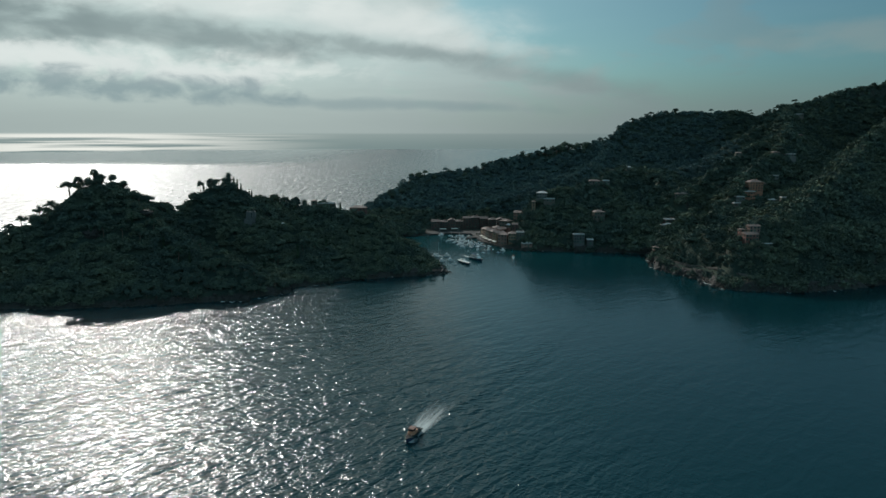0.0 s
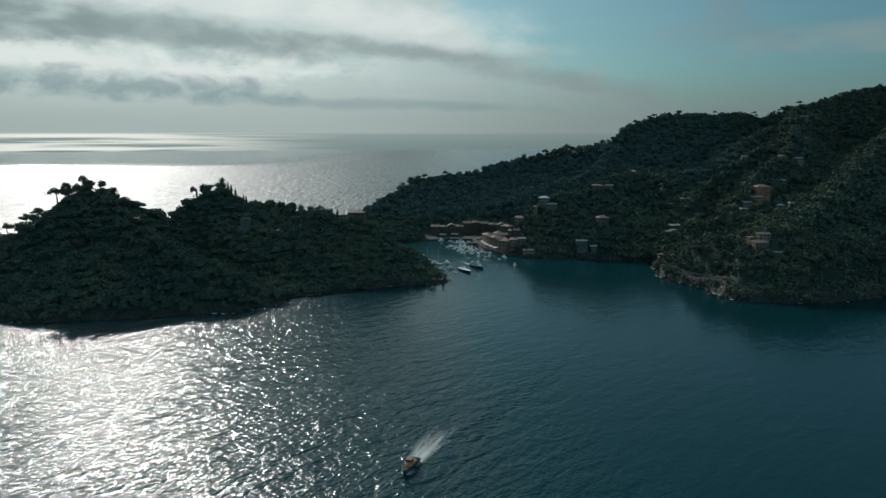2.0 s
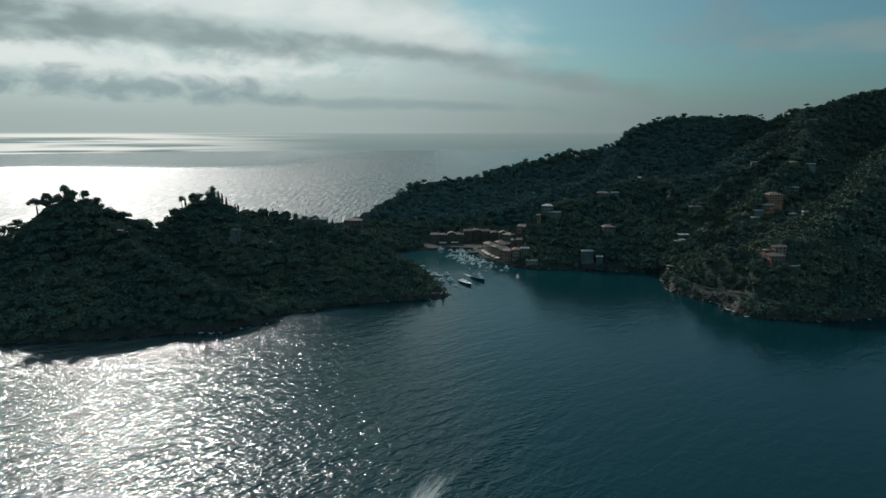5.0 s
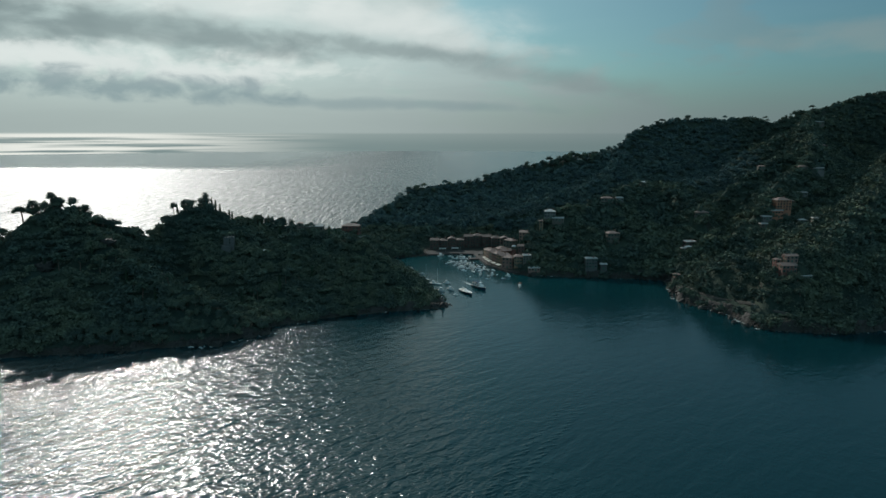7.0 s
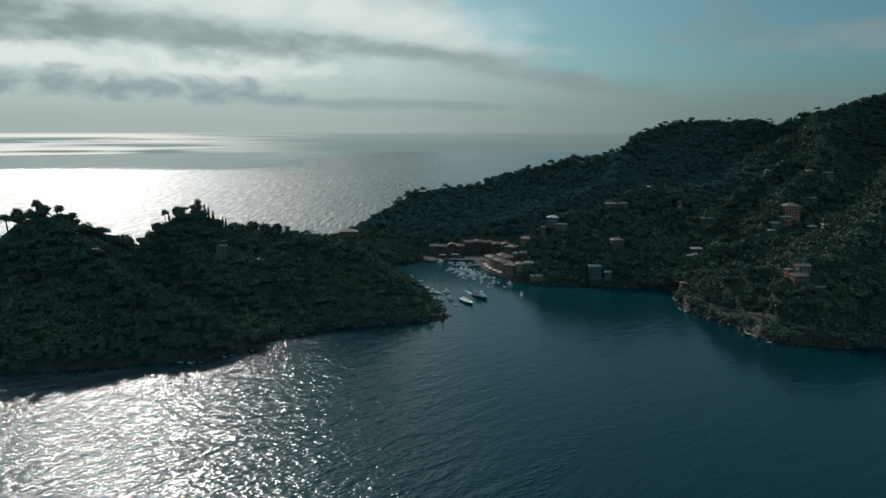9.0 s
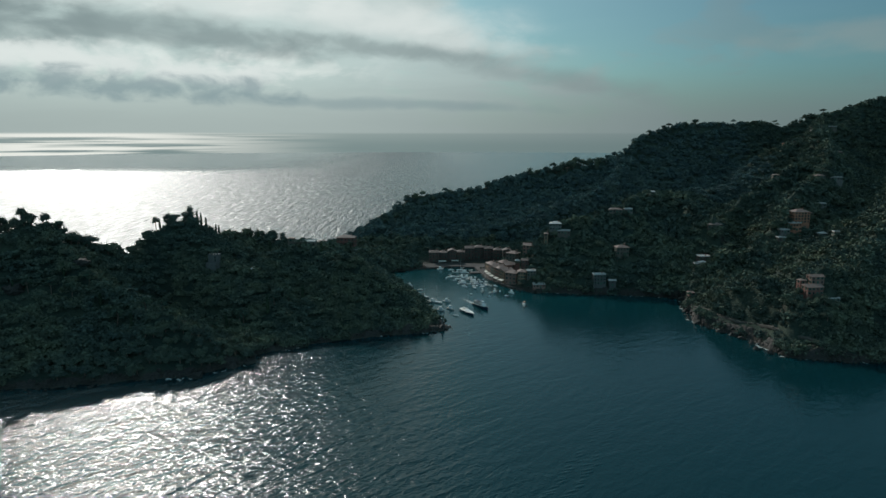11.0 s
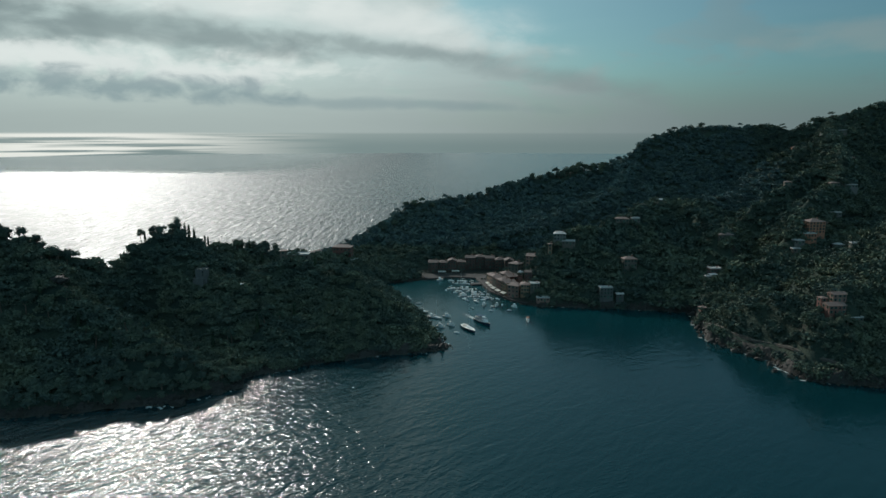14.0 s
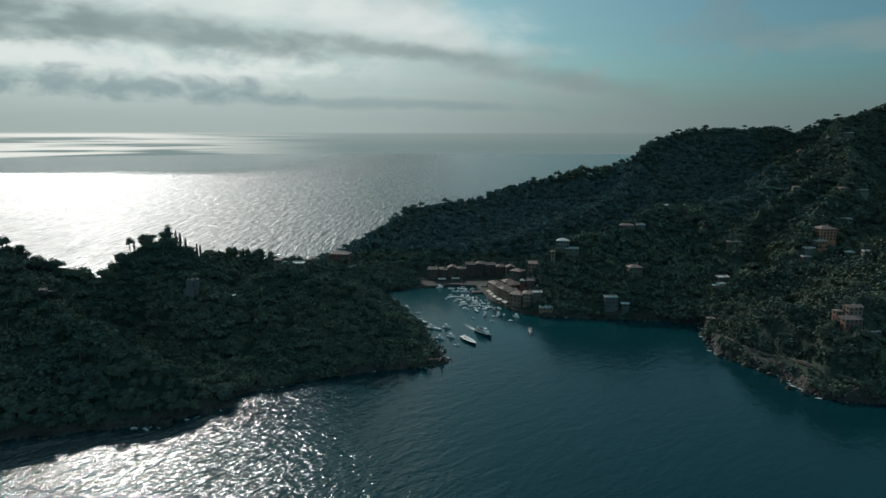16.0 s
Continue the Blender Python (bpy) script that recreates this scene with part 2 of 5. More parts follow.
def hill_nodes(n):
    a = n.noise(n.pos, 0.03, 5.0)
    b = n.noise(n.pos, 0.6, 5.0, 0.65)
    c = n.mix(n.smooth(a, 0.35, 0.65), (0.022, 0.038, 0.030, 1), (0.042, 0.058, 0.040, 1))
    c = n.mix(n.math("MULTIPLY", n.smooth(b, 0.45, 0.75), 0.35), c, (0.058, 0.060, 0.046, 1))
    # bare rock where the ground is steep or close to the water
    g = n.put("ShaderNodeNewGeometry")
    nz = n.put("ShaderNodeSeparateXYZ", {0: g.outputs["Normal"]}).outputs[2]
    z = n.put("ShaderNodeSeparateXYZ", {0: n.pos}).outputs[2]
    rough = n.math("MULTIPLY_ADD", b, 8.0, -4.0)
    low = n.math("SUBTRACT", 1.0, n.smooth(n.math("ADD", z, rough), 1.5, 4.5))
    steep = n.math("SUBTRACT", 1.0, n.smooth(nz, 0.36, 0.52))
    bare = n.math("MAXIMUM", low, steep)
    crack = n.noise(n.scaled(n.pos, (0.5, 0.5, 1.6)), 0.9, 6.0, 0.7)
    stone = n.mix(n.smooth(crack, 0.3, 0.7), (0.018, 0.017, 0.015, 1), (0.055, 0.048, 0.039, 1))
    n.feed(n.shader, "Base Color", n.mix(bare, c, stone))
    n.feed(n.shader, "Roughness", 0.95)
    n.feed(n.shader, "Specular IOR Level", 0.2)
    n.feed(n.shader, "Normal", bump(n, n.math("ADD", b, crack), 0.9, 0.9))


def rock_nodes(n):
    crack = n.noise(n.scaled(n.pos, (0.7, 0.7, 1.8)), 1.0, 6.0, 0.7)
    z = n.put("ShaderNodeSeparateXYZ", {0: n.pos}).outputs[2]
    wet = n.math("SUBTRACT", 1.0, n.smooth(z, 0.2, 0.9))
    stone = n.mix(n.smooth(crack, 0.3, 0.7), (0.011, 0.010, 0.009, 1), (0.044, 0.039, 0.032, 1))
    n.feed(n.shader, "Base Color", n.mix(wet, stone, (0.035, 0.033, 0.025, 1)))
    n.feed(n.shader, "Roughness", 0.85)
    n.feed(n.shader, "Normal", bump(n, crack, 0.8, 0.4))


def plaster_nodes(colour):
    def build(n):
        stain = n.noise(n.scaled(n.pos, (0.6, 0.6, 0.25)), 0.6, 5.0)
        grain = n.noise(n.pos, 4.0, 4.0)
        worn = [v * 0.62 for v in colour]
        c = n.mix(n.smooth(stain, 0.35, 0.75), (*colour, 1), (*worn, 1))
        c = n.mix(n.math("MULTIPLY", n.rnd, 0.35), c, (*[min(1, v * 1.25) for v in colour], 1))
        n.feed(n.shader, "Base Color", c)
        n.feed(n.shader, "Roughness", 0.9)
        n.feed(n.shader, "Normal", bump(n, grain, 0.3, 0.03))
    return build


def tile_nodes(dark, light):
    def build(n):
        a = n.noise(n.pos, 0.5, 5.0)
        rows = n.put("ShaderNodeTexWave", {"Vector": n.own, "Scale": 1.6, "Distortion": 0.6}).outputs["Fac"]
        n.feed(n.shader, "Base Color", n.mix(a, (*dark, 1), (*light, 1)))
        n.feed(n.shader, "Roughness", 0.75)
        n.feed(n.shader, "Normal", bump(n, rows, 0.5, 0.08))
    return build


def plain_nodes(colour, rough=0.5, metal=0.0, vary=0.2, size=2.0):
    def build(n):
        a = n.noise(n.pos, size, 4.0)
        n.feed(n.shader, "Base Color", n.mix(a, (*[v * (1 - vary) for v in colour], 1),
                                             (*[min(1, v * (1 + vary)) for v in colour], 1)))
        n.feed(n.shader, "Roughness", rough)
        n.feed(n.shader, "Metallic", metal)
    return build


def boat_nodes(n):
    a = n.noise(n.own, 1.2, 4.0)
    tone = n.ramp(n.rnd, [(0.0, (0.78, 0.78, 0.75)), (0.62, (0.72, 0.74, 0.74)), (0.66, (0.05, 0.09, 0.16)),
                          (0.8, (0.62, 0.6, 0.52)), (0.92, (0.10, 0.20, 0.26))])
    n.feed(n.shader, "Base Color", n.mix(n.math("MULTIPLY", a, 0.3), tone, (0.45, 0.44, 0.40, 1)))
    n.feed(n.shader, "Roughness", 0.3)


def foam_nodes(n):
    edge = n.put("ShaderNodeUVMap").outputs[0]
    u = n.put("ShaderNodeSeparateXYZ", {0: edge})
    streaks = n.noise(n.scaled(edge, (3.6, 1.3, 1.0)), 1.6, 5.0, 0.6, 0.8)
    froth = n.noise(n.own, 0.9, 5.0, 0.7)
    n.feed(n.shader, "Base Color", (0.46, 0.50, 0.48, 1))
    n.feed(n.shader, "Roughness", 0.7)
    side = n.math("SUBTRACT", 1.0, n.math("POWER", n.math("ABSOLUTE", u.outputs[0]), 3.0))
    fade = n.math("MULTIPLY", n.math("SUBTRACT", 1.0, u.outputs[1]), side)
    a = n.math("ADD", n.math("MULTIPLY", streaks, 0.8), n.math("MULTIPLY", froth, 0.35))
    thick = n.smooth(n.math("ADD", a, n.math("MULTIPLY", fade, 0.7)), 0.68, 1.35)
    n.feed(n.shader, "Alpha", n.math("MULTIPLY", thick, n.smooth(side, 0.0, 0.4)))


SEA = material("sea_water", sea_nodes)
OAK = material("evergreen_oak_leaves", leaf_nodes((0.066, 0.094, 0.084), (0.101, 0.122, 0.090), 0.022))
PINE = material("pine_needles", leaf_nodes((0.040, 0.062, 0.052), (0.066, 0.088, 0.066)))
CYPRESS = material("cypress_leaves", leaf_nodes((0.028, 0.046, 0.032), (0.044, 0.064, 0.042)))
# far foliage lighter and bluer, distance haze painted into its colour
HAZED_PINE = material("far_pine_needles_hazed", leaf_nodes((0.078, 0.118, 0.118), (0.098, 0.135, 0.128), 0.03))
BARK = material("bark", bark_nodes)
HILL = material("hillside_soil_and_rock", hill_nodes)
ROCK = material("shore_rock", rock_nodes)
FOAM = material("sea_foam", foam_nodes)
# darker tiles, with the shade over the harbour head put into the colour
SHADED_TILE = material("shade_darkened_tiles", tile_nodes((0.055, 0.037, 0.031), (0.105, 0.073, 0.062)))
TILE = material("terracotta_tiles", tile_nodes((0.12, 0.075, 0.060), (0.24, 0.165, 0.138)))
SLATE = material("pale_slate_roof", tile_nodes((0.32, 0.31, 0.295), (0.52, 0.50, 0.47)))
PLASTER = {
    "ochre": material("ochre_plaster", plaster_nodes((0.24, 0.155, 0.098))),
    "rose": material("rose_plaster", plaster_nodes((0.25, 0.142, 0.110))),
    "red": material("red_plaster", plaster_nodes((0.16, 0.072, 0.055))),
    "orange": material("orange_plaster", plaster_nodes((0.40, 0.175, 0.11))),
    "cream": material("cream_plaster", plaster_nodes((0.115, 0.098, 0.078))),
    "white": material("white_plaster", plaster_nodes((0.155, 0.150, 0.140))),
    # umber and clay: darkened plasters, the harbour head's shade is in their colour
    "umber": material("shaded_umber_plaster", plaster_nodes((0.080, 0.050, 0.040))),
    "clay": material("shaded_clay_plaster", plaster_nodes((0.095, 0.056, 0.046))),
    "stone": material("grey_stone_wall", plaster_nodes((0.086, 0.088, 0.083))),
}
SHUTTER = material("green_shutter_paint", plain_nodes((0.03, 0.09, 0.06), 0.6))
GLASS = material("window_glass", plain_nodes((0.02, 0.025, 0.03), 0.08))
PAVING = material("quay_paving", plain_nodes((0.033, 0.031, 0.028), 0.9, size=0.8))
PATH_STONE = material("pale_path_stone", plain_nodes((0.085, 0.075, 0.062), 0.9, vary=0.35, size=0.5))
CANVAS = material("awning_canvas", plain_nodes((0.72, 0.70, 0.64), 0.8))
HULL = material("boat_hull_paint", boat_nodes)
DECK = material("teak_deck", plain_nodes((0.36, 0.31, 0.25), 0.7))
WHITE = material("white_gelcoat", plain_nodes((0.76, 0.76, 0.74), 0.25, vary=0.08))
NAVY = material("navy_gelcoat", plain_nodes((0.02, 0.035, 0.07), 0.2))
ORANGE = material("orange_rescue_paint", plain_nodes((0.46, 0.20, 0.11), 0.6, vary=0.35, size=1.2))
STEEL = material("painted_steel", plain_nodes((0.55, 0.55, 0.55), 0.4, 0.6))

# ------------------------------------------------------------------ helpers for building


def mesh_object(name, verts, faces, mat, parent=None, smooth=False):
    me = bpy.data.meshes.new(name)
    me.from_pydata([tuple(v) for v in verts], [], [tuple(f) for f in faces])
    me.update()
    if smooth:
        me.polygons.foreach_set("use_smooth", [True] * len(me.polygons))
    me.materials.append(mat)
    ob = new(name, me)
    if parent is not None:
        ob.parent = parent
    return ob


def array_object(name, verts, tris, mats, mat_ids=None, parent=None):
    """A triangle mesh from numpy arrays."""
    me = bpy.data.meshes.new(name)
    me.vertices.add(len(verts))
    me.vertices.foreach_set("co", np.ascontiguousarray(verts, dtype=np.float32).ravel())
    me.loops.add(len(tris) * 3)
    me.loops.foreach_set("vertex_index", np.ascontiguousarray(tris, dtype=np.int32).ravel())
    me.polygons.add(len(tris))
    me.polygons.foreach_set("loop_start", np.arange(0, len(tris) * 3, 3, dtype=np.int32))
    if mat_ids is not None:
        me.polygons.foreach_set("material_index", np.ascontiguousarray(mat_ids, dtype=np.int32))
    for m in mats:
        me.materials.append(m)
    me.update()
    me.validate()
    ob = new(name, me)
    if parent is not None:
        ob.parent = parent
    return ob


def part(name, bm, mat, parent, label=""):
    """Links a bmesh as one part under a thing or under a part."""
    me = bpy.data.meshes.new(name)
    bm.to_mesh(me)
    bm.free()
    me.materials.append(mat)
    ob = new(name, me)
    ob.parent = parent
    return tagged(ob, label)


def empty(name, m, label, category, group=""):
    ob = new(name)
    ob.empty_display_size = 0.5
    ob.matrix_basis = m
    return tagged(ob, label, category, group)


def box(bm, x0, x1, y0, y1, z0, z1, bevel=0.0):
    r = bmesh.ops.create_cube(bm, size=1.0)
    for v in r["verts"]:
        v.co = Vector((x0 + (v.co.x + 0.5) * (x1 - x0), y0 + (v.co.y + 0.5) * (y1 - y0), z0 + (v.co.z + 0.5) * (z1 - z0)))
    if bevel:
        edges = list({e for v in r["verts"] for e in v.link_edges})
        bmesh.ops.bevel(bm, geom=edges, offset=bevel, segments=1, affect="EDGES")
    return bm


def prism(bm, outline, z0, z1, top_scale=1.0):
    """An upright prism over an outline of (x, y), tapering to its top."""
    lo = [bm.verts.new((x, y, z0)) for x, y in outline]
    hi = [bm.verts.new((x * top_scale, y * top_scale, z1)) for x, y in outline]
    k = len(outline)
    bm.faces.new(lo[::-1])
    bm.faces.new(hi)
    for i in range(k):
        bm.faces.new((lo[i], lo[(i + 1) % k], hi[(i + 1) % k], hi[i]))
    return bm


def rod(bm, a, b, r0, r1, sides=6):
    a, b = Vector(a), Vector(b)
    q = (b - a).to_track_quat("Z", "Y")
    lo, hi = [], []
    for i in range(sides):
        c = Vector((math.cos(i * math.tau / sides), math.sin(i * math.tau / sides), 0))
        lo.append(bm.verts.new(a + q @ (c * r0)))
        hi.append(bm.verts.new(b + q @ (c * r1)))
    for i in range(sides):
        bm.faces.new((lo[i], lo[(i + 1) % sides], hi[(i + 1) % sides], hi[i]))
    bm.faces.new(lo[::-1])
    bm.faces.new(hi)
    return bm


# ------------------------------------------------------------------ the land
rng = np.random.default_rng(7)
LATTICE = np.random.default_rng(3).random((256, 256))


def value_noise(x, y):
    xi, yi = np.floor(x).astype(int), np.floor(y).astype(int)
    fx, fy = x - xi, y - yi
    fx, fy = fx * fx * (3 - 2 * fx), fy * fy * (3 - 2 * fy)
    a, b = LATTICE[xi & 255, yi & 255], LATTICE[(xi + 1) & 255, yi & 255]
    c, d = LATTICE[xi & 255, (yi + 1) & 255], LATTICE[(xi + 1) & 255, (yi + 1) & 255]
    return (a * (1 - fx) + b * fx) * (1 - fy) + (c * (1 - fx) + d * fx) * fy - 0.5


def fbm(x, y, size, octaves=4):
    out, amp = 0.0, 1.0
    for k in range(octaves):
        out = out + amp * value_noise(x / size * 2 ** k + 17.3 * k, y / size * 2 ** k - 9.1 * k)
        amp *= 0.5
    return out


# shoreline, anticlockwise seen from above: headland, harbour, mainland, open coast
HEADLAND_SHORE = [(-450, 500), (-410, 455), (-350, 440), (-290, 442), (-225, 444), (-190, 455), (-165, 460), (-148, 468),
                  (-132, 477), (-119, 486), (-117, 493), (-125, 502), (-115, 513), (-97, 523), (-65, 538), (-29, 547), (-10, 553), (4, 563), (-3, 577),
                  (-6, 594), (-14, 623), (-22, 654), (-33, 682), (-48, 716), (-64, 742)]
QUAY_SHORE = [(-58, 757), (-42, 764), (-12, 776), (10, 783), (36, 778), (41, 748), (47, 718), (60, 692), (76, 671)]
BAY_SHORE = [(104, 668), (148, 663), (190, 657), (207, 648), (200, 623), (192, 586), (196, 560), (206, 544), (212, 532),
             (212, 509), (222, 498), (255, 492), (300, 494), (360, 512), (450, 540), (600, 560), (850, 560), (1090, 600)]
OPEN_SHORE = [(1100, 1500), (900, 1530), (700, 1450), (450, 1345), (250, 1235), (100, 1125), (0, 1065), (-90, 985),
              (-138, 905), (-152, 850), (-185, 775), (-225, 705), (-270, 655), (-345, 605), (-425, 565)]
SHORE = HEADLAND_SHORE + QUAY_SHORE + BAY_SHORE + OPEN_SHORE

# crest lines: x, y and the height of the ground
CRESTS = [
    [(-425, 508, 14), (-345, 515, 36), (-322, 524, 45), (-300, 534, 69), (-275, 553, 79), (-262, 568, 64), (-246, 587, 50),
     (-234, 597, 48), (-231, 600, 57), (-226, 605, 64), (-216, 611, 68),
     (-204, 622, 70), (-196, 632, 65), (-190, 641, 60), (-186, 648, 55), (-175, 666, 49), (-158, 686, 44), (-125, 740, 27), (-104, 789, 22),
     (-104, 830, 17), (-110, 855, 16)],
    [(-204, 623, 68), (-173, 592, 42), (-140, 583, 40), (-113, 620, 48), (-93, 606, 45), (-62, 592, 38), (-40, 588, 23),
     (-20, 581, 8), (0, 566, 1.5)],
    [(-288, 546, 72), (-252, 528, 58), (-222, 513, 45), (-198, 505, 37), (-174, 499, 29), (-150, 491, 17), (-126, 484, 3)],
    [(-110, 855, 16), (-84, 872, 34), (-32, 930, 56), (42, 963, 65), (89, 1008, 76), (143, 1040, 85), (231, 1071, 96),
     (272, 1118, 104), (298, 1130, 128), (321, 1138, 138), (359, 1157, 149), (430, 1185, 155), (543, 1227, 158), (577, 1232, 147),
     (640, 1250, 167), (711, 1260, 186), (830, 1300, 209), (1000, 1380, 240)],
    [(207, 655, 8), (230, 668, 20), (275, 686, 40), (313, 706, 57), (345, 745, 77), (400, 791, 99), (440, 850, 118),
     (478, 940, 138), (540, 1050, 149), (620, 1200, 164)],
    [(74, 704, 6), (99, 726, 46), (112, 731, 54), (150, 738, 62), (174, 742, 69), (222, 795, 77), (286, 850, 73), (345, 900, 72),
     (394, 940, 84), (452, 955, 128)],
    [(215, 600, 18), (228, 571, 29), (240, 532, 28), (300, 560, 50), (360, 620, 66), (430, 700, 90), (520, 800, 122),
     (640, 920, 150), (760, 1040, 178), (900, 1200, 215)],
    [(116, 741, 46), (162, 696, 31), (200, 690, 27)],
    [(240, 800, 74), (256, 755, 67), (263, 727, 60), (262, 697, 32)],
    [(300, 785, 64), (340, 803, 86), (362, 813, 95), (420, 830, 108)],
    [(440, 1040, 100), (521, 1108, 117), (584, 1105, 139), (640, 1150, 155)],
    [(120, 735, 50), (150, 700, 34), (165, 689, 29), (172, 668, 12)],
    [(10, 800, 3), (30, 830, 12), (60, 860, 30), (120, 900, 45), (231, 1000, 75), (280, 1100, 100)],
]


# how far the flanks of each crest fall away, and within how many metres
FLANKS = [(0.55, 60), (0.55, 50), (0.62, 38), (0.74, 120), (0.62, 60), (0.62, 70), (0.58, 75), (0.5, 60),
          (0.7, 35), (0.6, 40), (0.6, 60), (0.65, 30), (0.6, 75)]


# gullies: a line, how deep and how wide
GULLIES = [([(-205, 556), (-175, 536), (-145, 521), (-112, 510)], 22, 19), ([(310, 775), (290, 725), (268, 695)], 13, 16),
           ([(330, 985), (210, 890), (130, 830), (85, 795)], 24, 48)]


def rounded(loop, times=2):
    """Cuts the corners of a closed line."""
    p = np.array(loop, float)
    for _ in range(times):
        q = np.roll(p, -1, 0)
        p = np.stack([0.8 * p + 0.2 * q, 0.2 * p + 0.8 * q], 1).reshape(-1, 2)
    return p


def along(x, y, ax, ay, bx, by):
    dx, dy = bx - ax, by - ay
    k = np.clip(((x - ax) * dx + (y - ay) * dy) / (dx * dx + dy * dy + 1e-9), 0, 1)
    return np.hypot(x - ax - k * dx, y - ay - k * dy), k


def shore_distance(x, y):
    """Metres to the shoreline; positive on land."""
    p = rounded(SHORE)
    best, inside = np.full(x.shape, 1e9), np.zeros(x.shape, bool)
    for (ax, ay), (bx, by) in zip(p, np.roll(p, -1, 0)):
        best = np.minimum(best, along(x, y, ax, ay, bx, by)[0])
        if ay != by:
            inside ^= ((ay > y) != (by > y)) & (x < (bx - ax) * (y - ay) / (by - ay) + ax)
    return np.where(inside, best, -best)


def rugged(x, y):
    """How broken the shoreline is: 0 along the quays of the harbour, 1 elsewhere."""
    return 1 - np.exp(-(((x - 10) / 75) ** 2 + ((y - 740) / 75) ** 2) ** 2)


def cliffy(x, y):
    """The promontory drops to the sea in cliffs."""
    return np.clip((x - 150) / 40, 0, 1) * np.clip((700 - y) / 60, 0, 1) * (0.7 + 1.2 * fbm(x, y, 14, 3))


def ground_height(x, y):
    wx = x + 7 * fbm(x, y, 60, 3)
    wy = y + 7 * fbm(x + 400, y - 90, 60, 3)
    dc = shore_distance(wx, wy) + (4.5 * fbm(x, y, 16, 3) + 1.0) * rugged(x, y)
    land = np.maximum(dc, 0)
    total = 0.0
    for line, (drop, reach) in zip(CRESTS, FLANKS):
        best, high = np.full(x.shape, 1e9), np.zeros(x.shape)
        for a, b in zip(line, line[1:]):
            d, k = along(x, y, a[0], a[1], b[0], b[1])
            h = a[2] + (b[2] - a[2]) * k
            # a higher neighbour wins at the joints
            closer = d < best
            high = np.where(closer, h, high)
            best = np.minimum(best, d)
        t = land / (land + best + 1e-6)
        cand = high * t ** 0.85
        total = total + np.maximum(cand * (1 - drop * (1 - np.exp(-best / reach))), 0) ** 7
    top = total ** (1 / 7)
    z = top + np.minimum(land / 40, 1) * (6.0 * fbm(x, y, 40, 4) - 3.0 * np.abs(fbm(x + 50, y, 90, 2)))
    for line, deep, wide in GULLIES:
        away = np.minimum.reduce([along(x, y, *a, *b)[0] for a, b in zip(line, line[1:])])
        z = z - np.minimum(deep * np.exp(-(away / wide) ** 2), 0.65 * np.maximum(z, 0))
    z = np.maximum(z, 0.4) + (2.8 + 5.5 * cliffy(x, y)) * np.clip(land / 5.0, 0, 1) ** 0.7 * rugged(x, y) * (1 + 1.3 * fbm(x, y, 9, 3))
    # a gentler shelf along the foot of the promontory, and the low point at the harbour mouth
    foot = np.clip((x - 185) / 20, 0, 1) * np.clip((650 - y) / 40, 0, 1)
    shelf = 3.0 + 0.42 * land + 1.5 * np.maximum(land - 15, 0) + 2.4 * fbm(x, y, 11, 3)
    z = z * (1 - foot) + np.minimum(z, shelf) * foot
    z = z * (1 - 0.62 * np.exp(-((x - 2) / 15) ** 2 - ((y - 563) / 13) ** 2))
    return np.where(dc > 0, np.maximum(z, 0.15 * land), np.maximum(-8.0, 0.7 * dc - 0.3)), dc


CELL = 3.0
GX, GY = np.arange(-476, 1130, CELL), np.arange(412, 1560, CELL)
MX, MY = np.meshgrid(GX, GY, indexing="ij")
MZ, MD = ground_height(MX, MY)
# the flat ground of the village round the inner harbour
flat_town = np.exp(-(((MX - 20) / 52) ** 2 + ((MY - 800) / 34) ** 2) ** 2)
MZ = np.where(MD > 0, MZ * (1 - flat_town) + np.minimum(MZ, 2.4) * flat_town, MZ)
flat_quay = np.exp(-(((MX - 62) / 17) ** 2 + ((MY - 712) / 36) ** 2) ** 2)
MZ = np.where(MD > 0, MZ * (1 - flat_quay) + np.minimum(MZ, 2.2) * flat_quay, MZ)

# uneven forest floor
MZ = MZ + np.where((MD > 5) & (np.maximum(flat_town, flat_quay) < 0.2), 1.7 * (np.random.default_rng(5).random(MZ.shape) - 0.5), 0.0)


def sample(grid, x, y):
    x, y = np.asarray(x, float), np.asarray(y, float)
    fx = np.clip((x - GX[0]) / CELL, 0, len(GX) - 1.001)
    fy = np.clip((y - GY[0]) / CELL, 0, len(GY) - 1.001)
    i, j = fx.astype(int), fy.astype(int)
    u, v = fx - i, fy - j
    return ((grid[i, j] * (1 - u) + grid[i + 1, j] * u) * (1 - v)
            + (grid[i, j + 1] * (1 - u) + grid[i + 1, j + 1] * u) * v)


def ground(x, y):
    return float(sample(MZ, x, y))


def build_land():
    nx, ny = len(GX), len(GY)
    ids = np.arange(nx * ny).reshape(nx, ny)
    a, b, c, d = ids[:-1, :-1], ids[1:, :-1], ids[1:, 1:], ids[:-1, 1:]
    keep = np.maximum.reduce([MZ[:-1, :-1], MZ[1:, :-1], MZ[1:, 1:], MZ[:-1, 1:]]) > -7.5
    quads = np.stack([a, b, c, d], -1)[keep]
    tris = np.concatenate([quads[:, [0, 1, 2]], quads[:, [0, 2, 3]]])
    used = np.unique(tris)
    remap = np.zeros(nx * ny, int)
    remap[used] = np.arange(len(used))
    verts = np.stack([MX.ravel(), MY.ravel(), MZ.ravel()], 1)[used]
    ob = array_object("ground", verts, remap[tris], [HILL])
    ob.data.polygons.foreach_set("use_smooth", [True] * len(ob.data.polygons))
    return tagged(ob, "wooded hills with bare rock at the shore and cliffs", "hillside", kind="structure")


build_land()


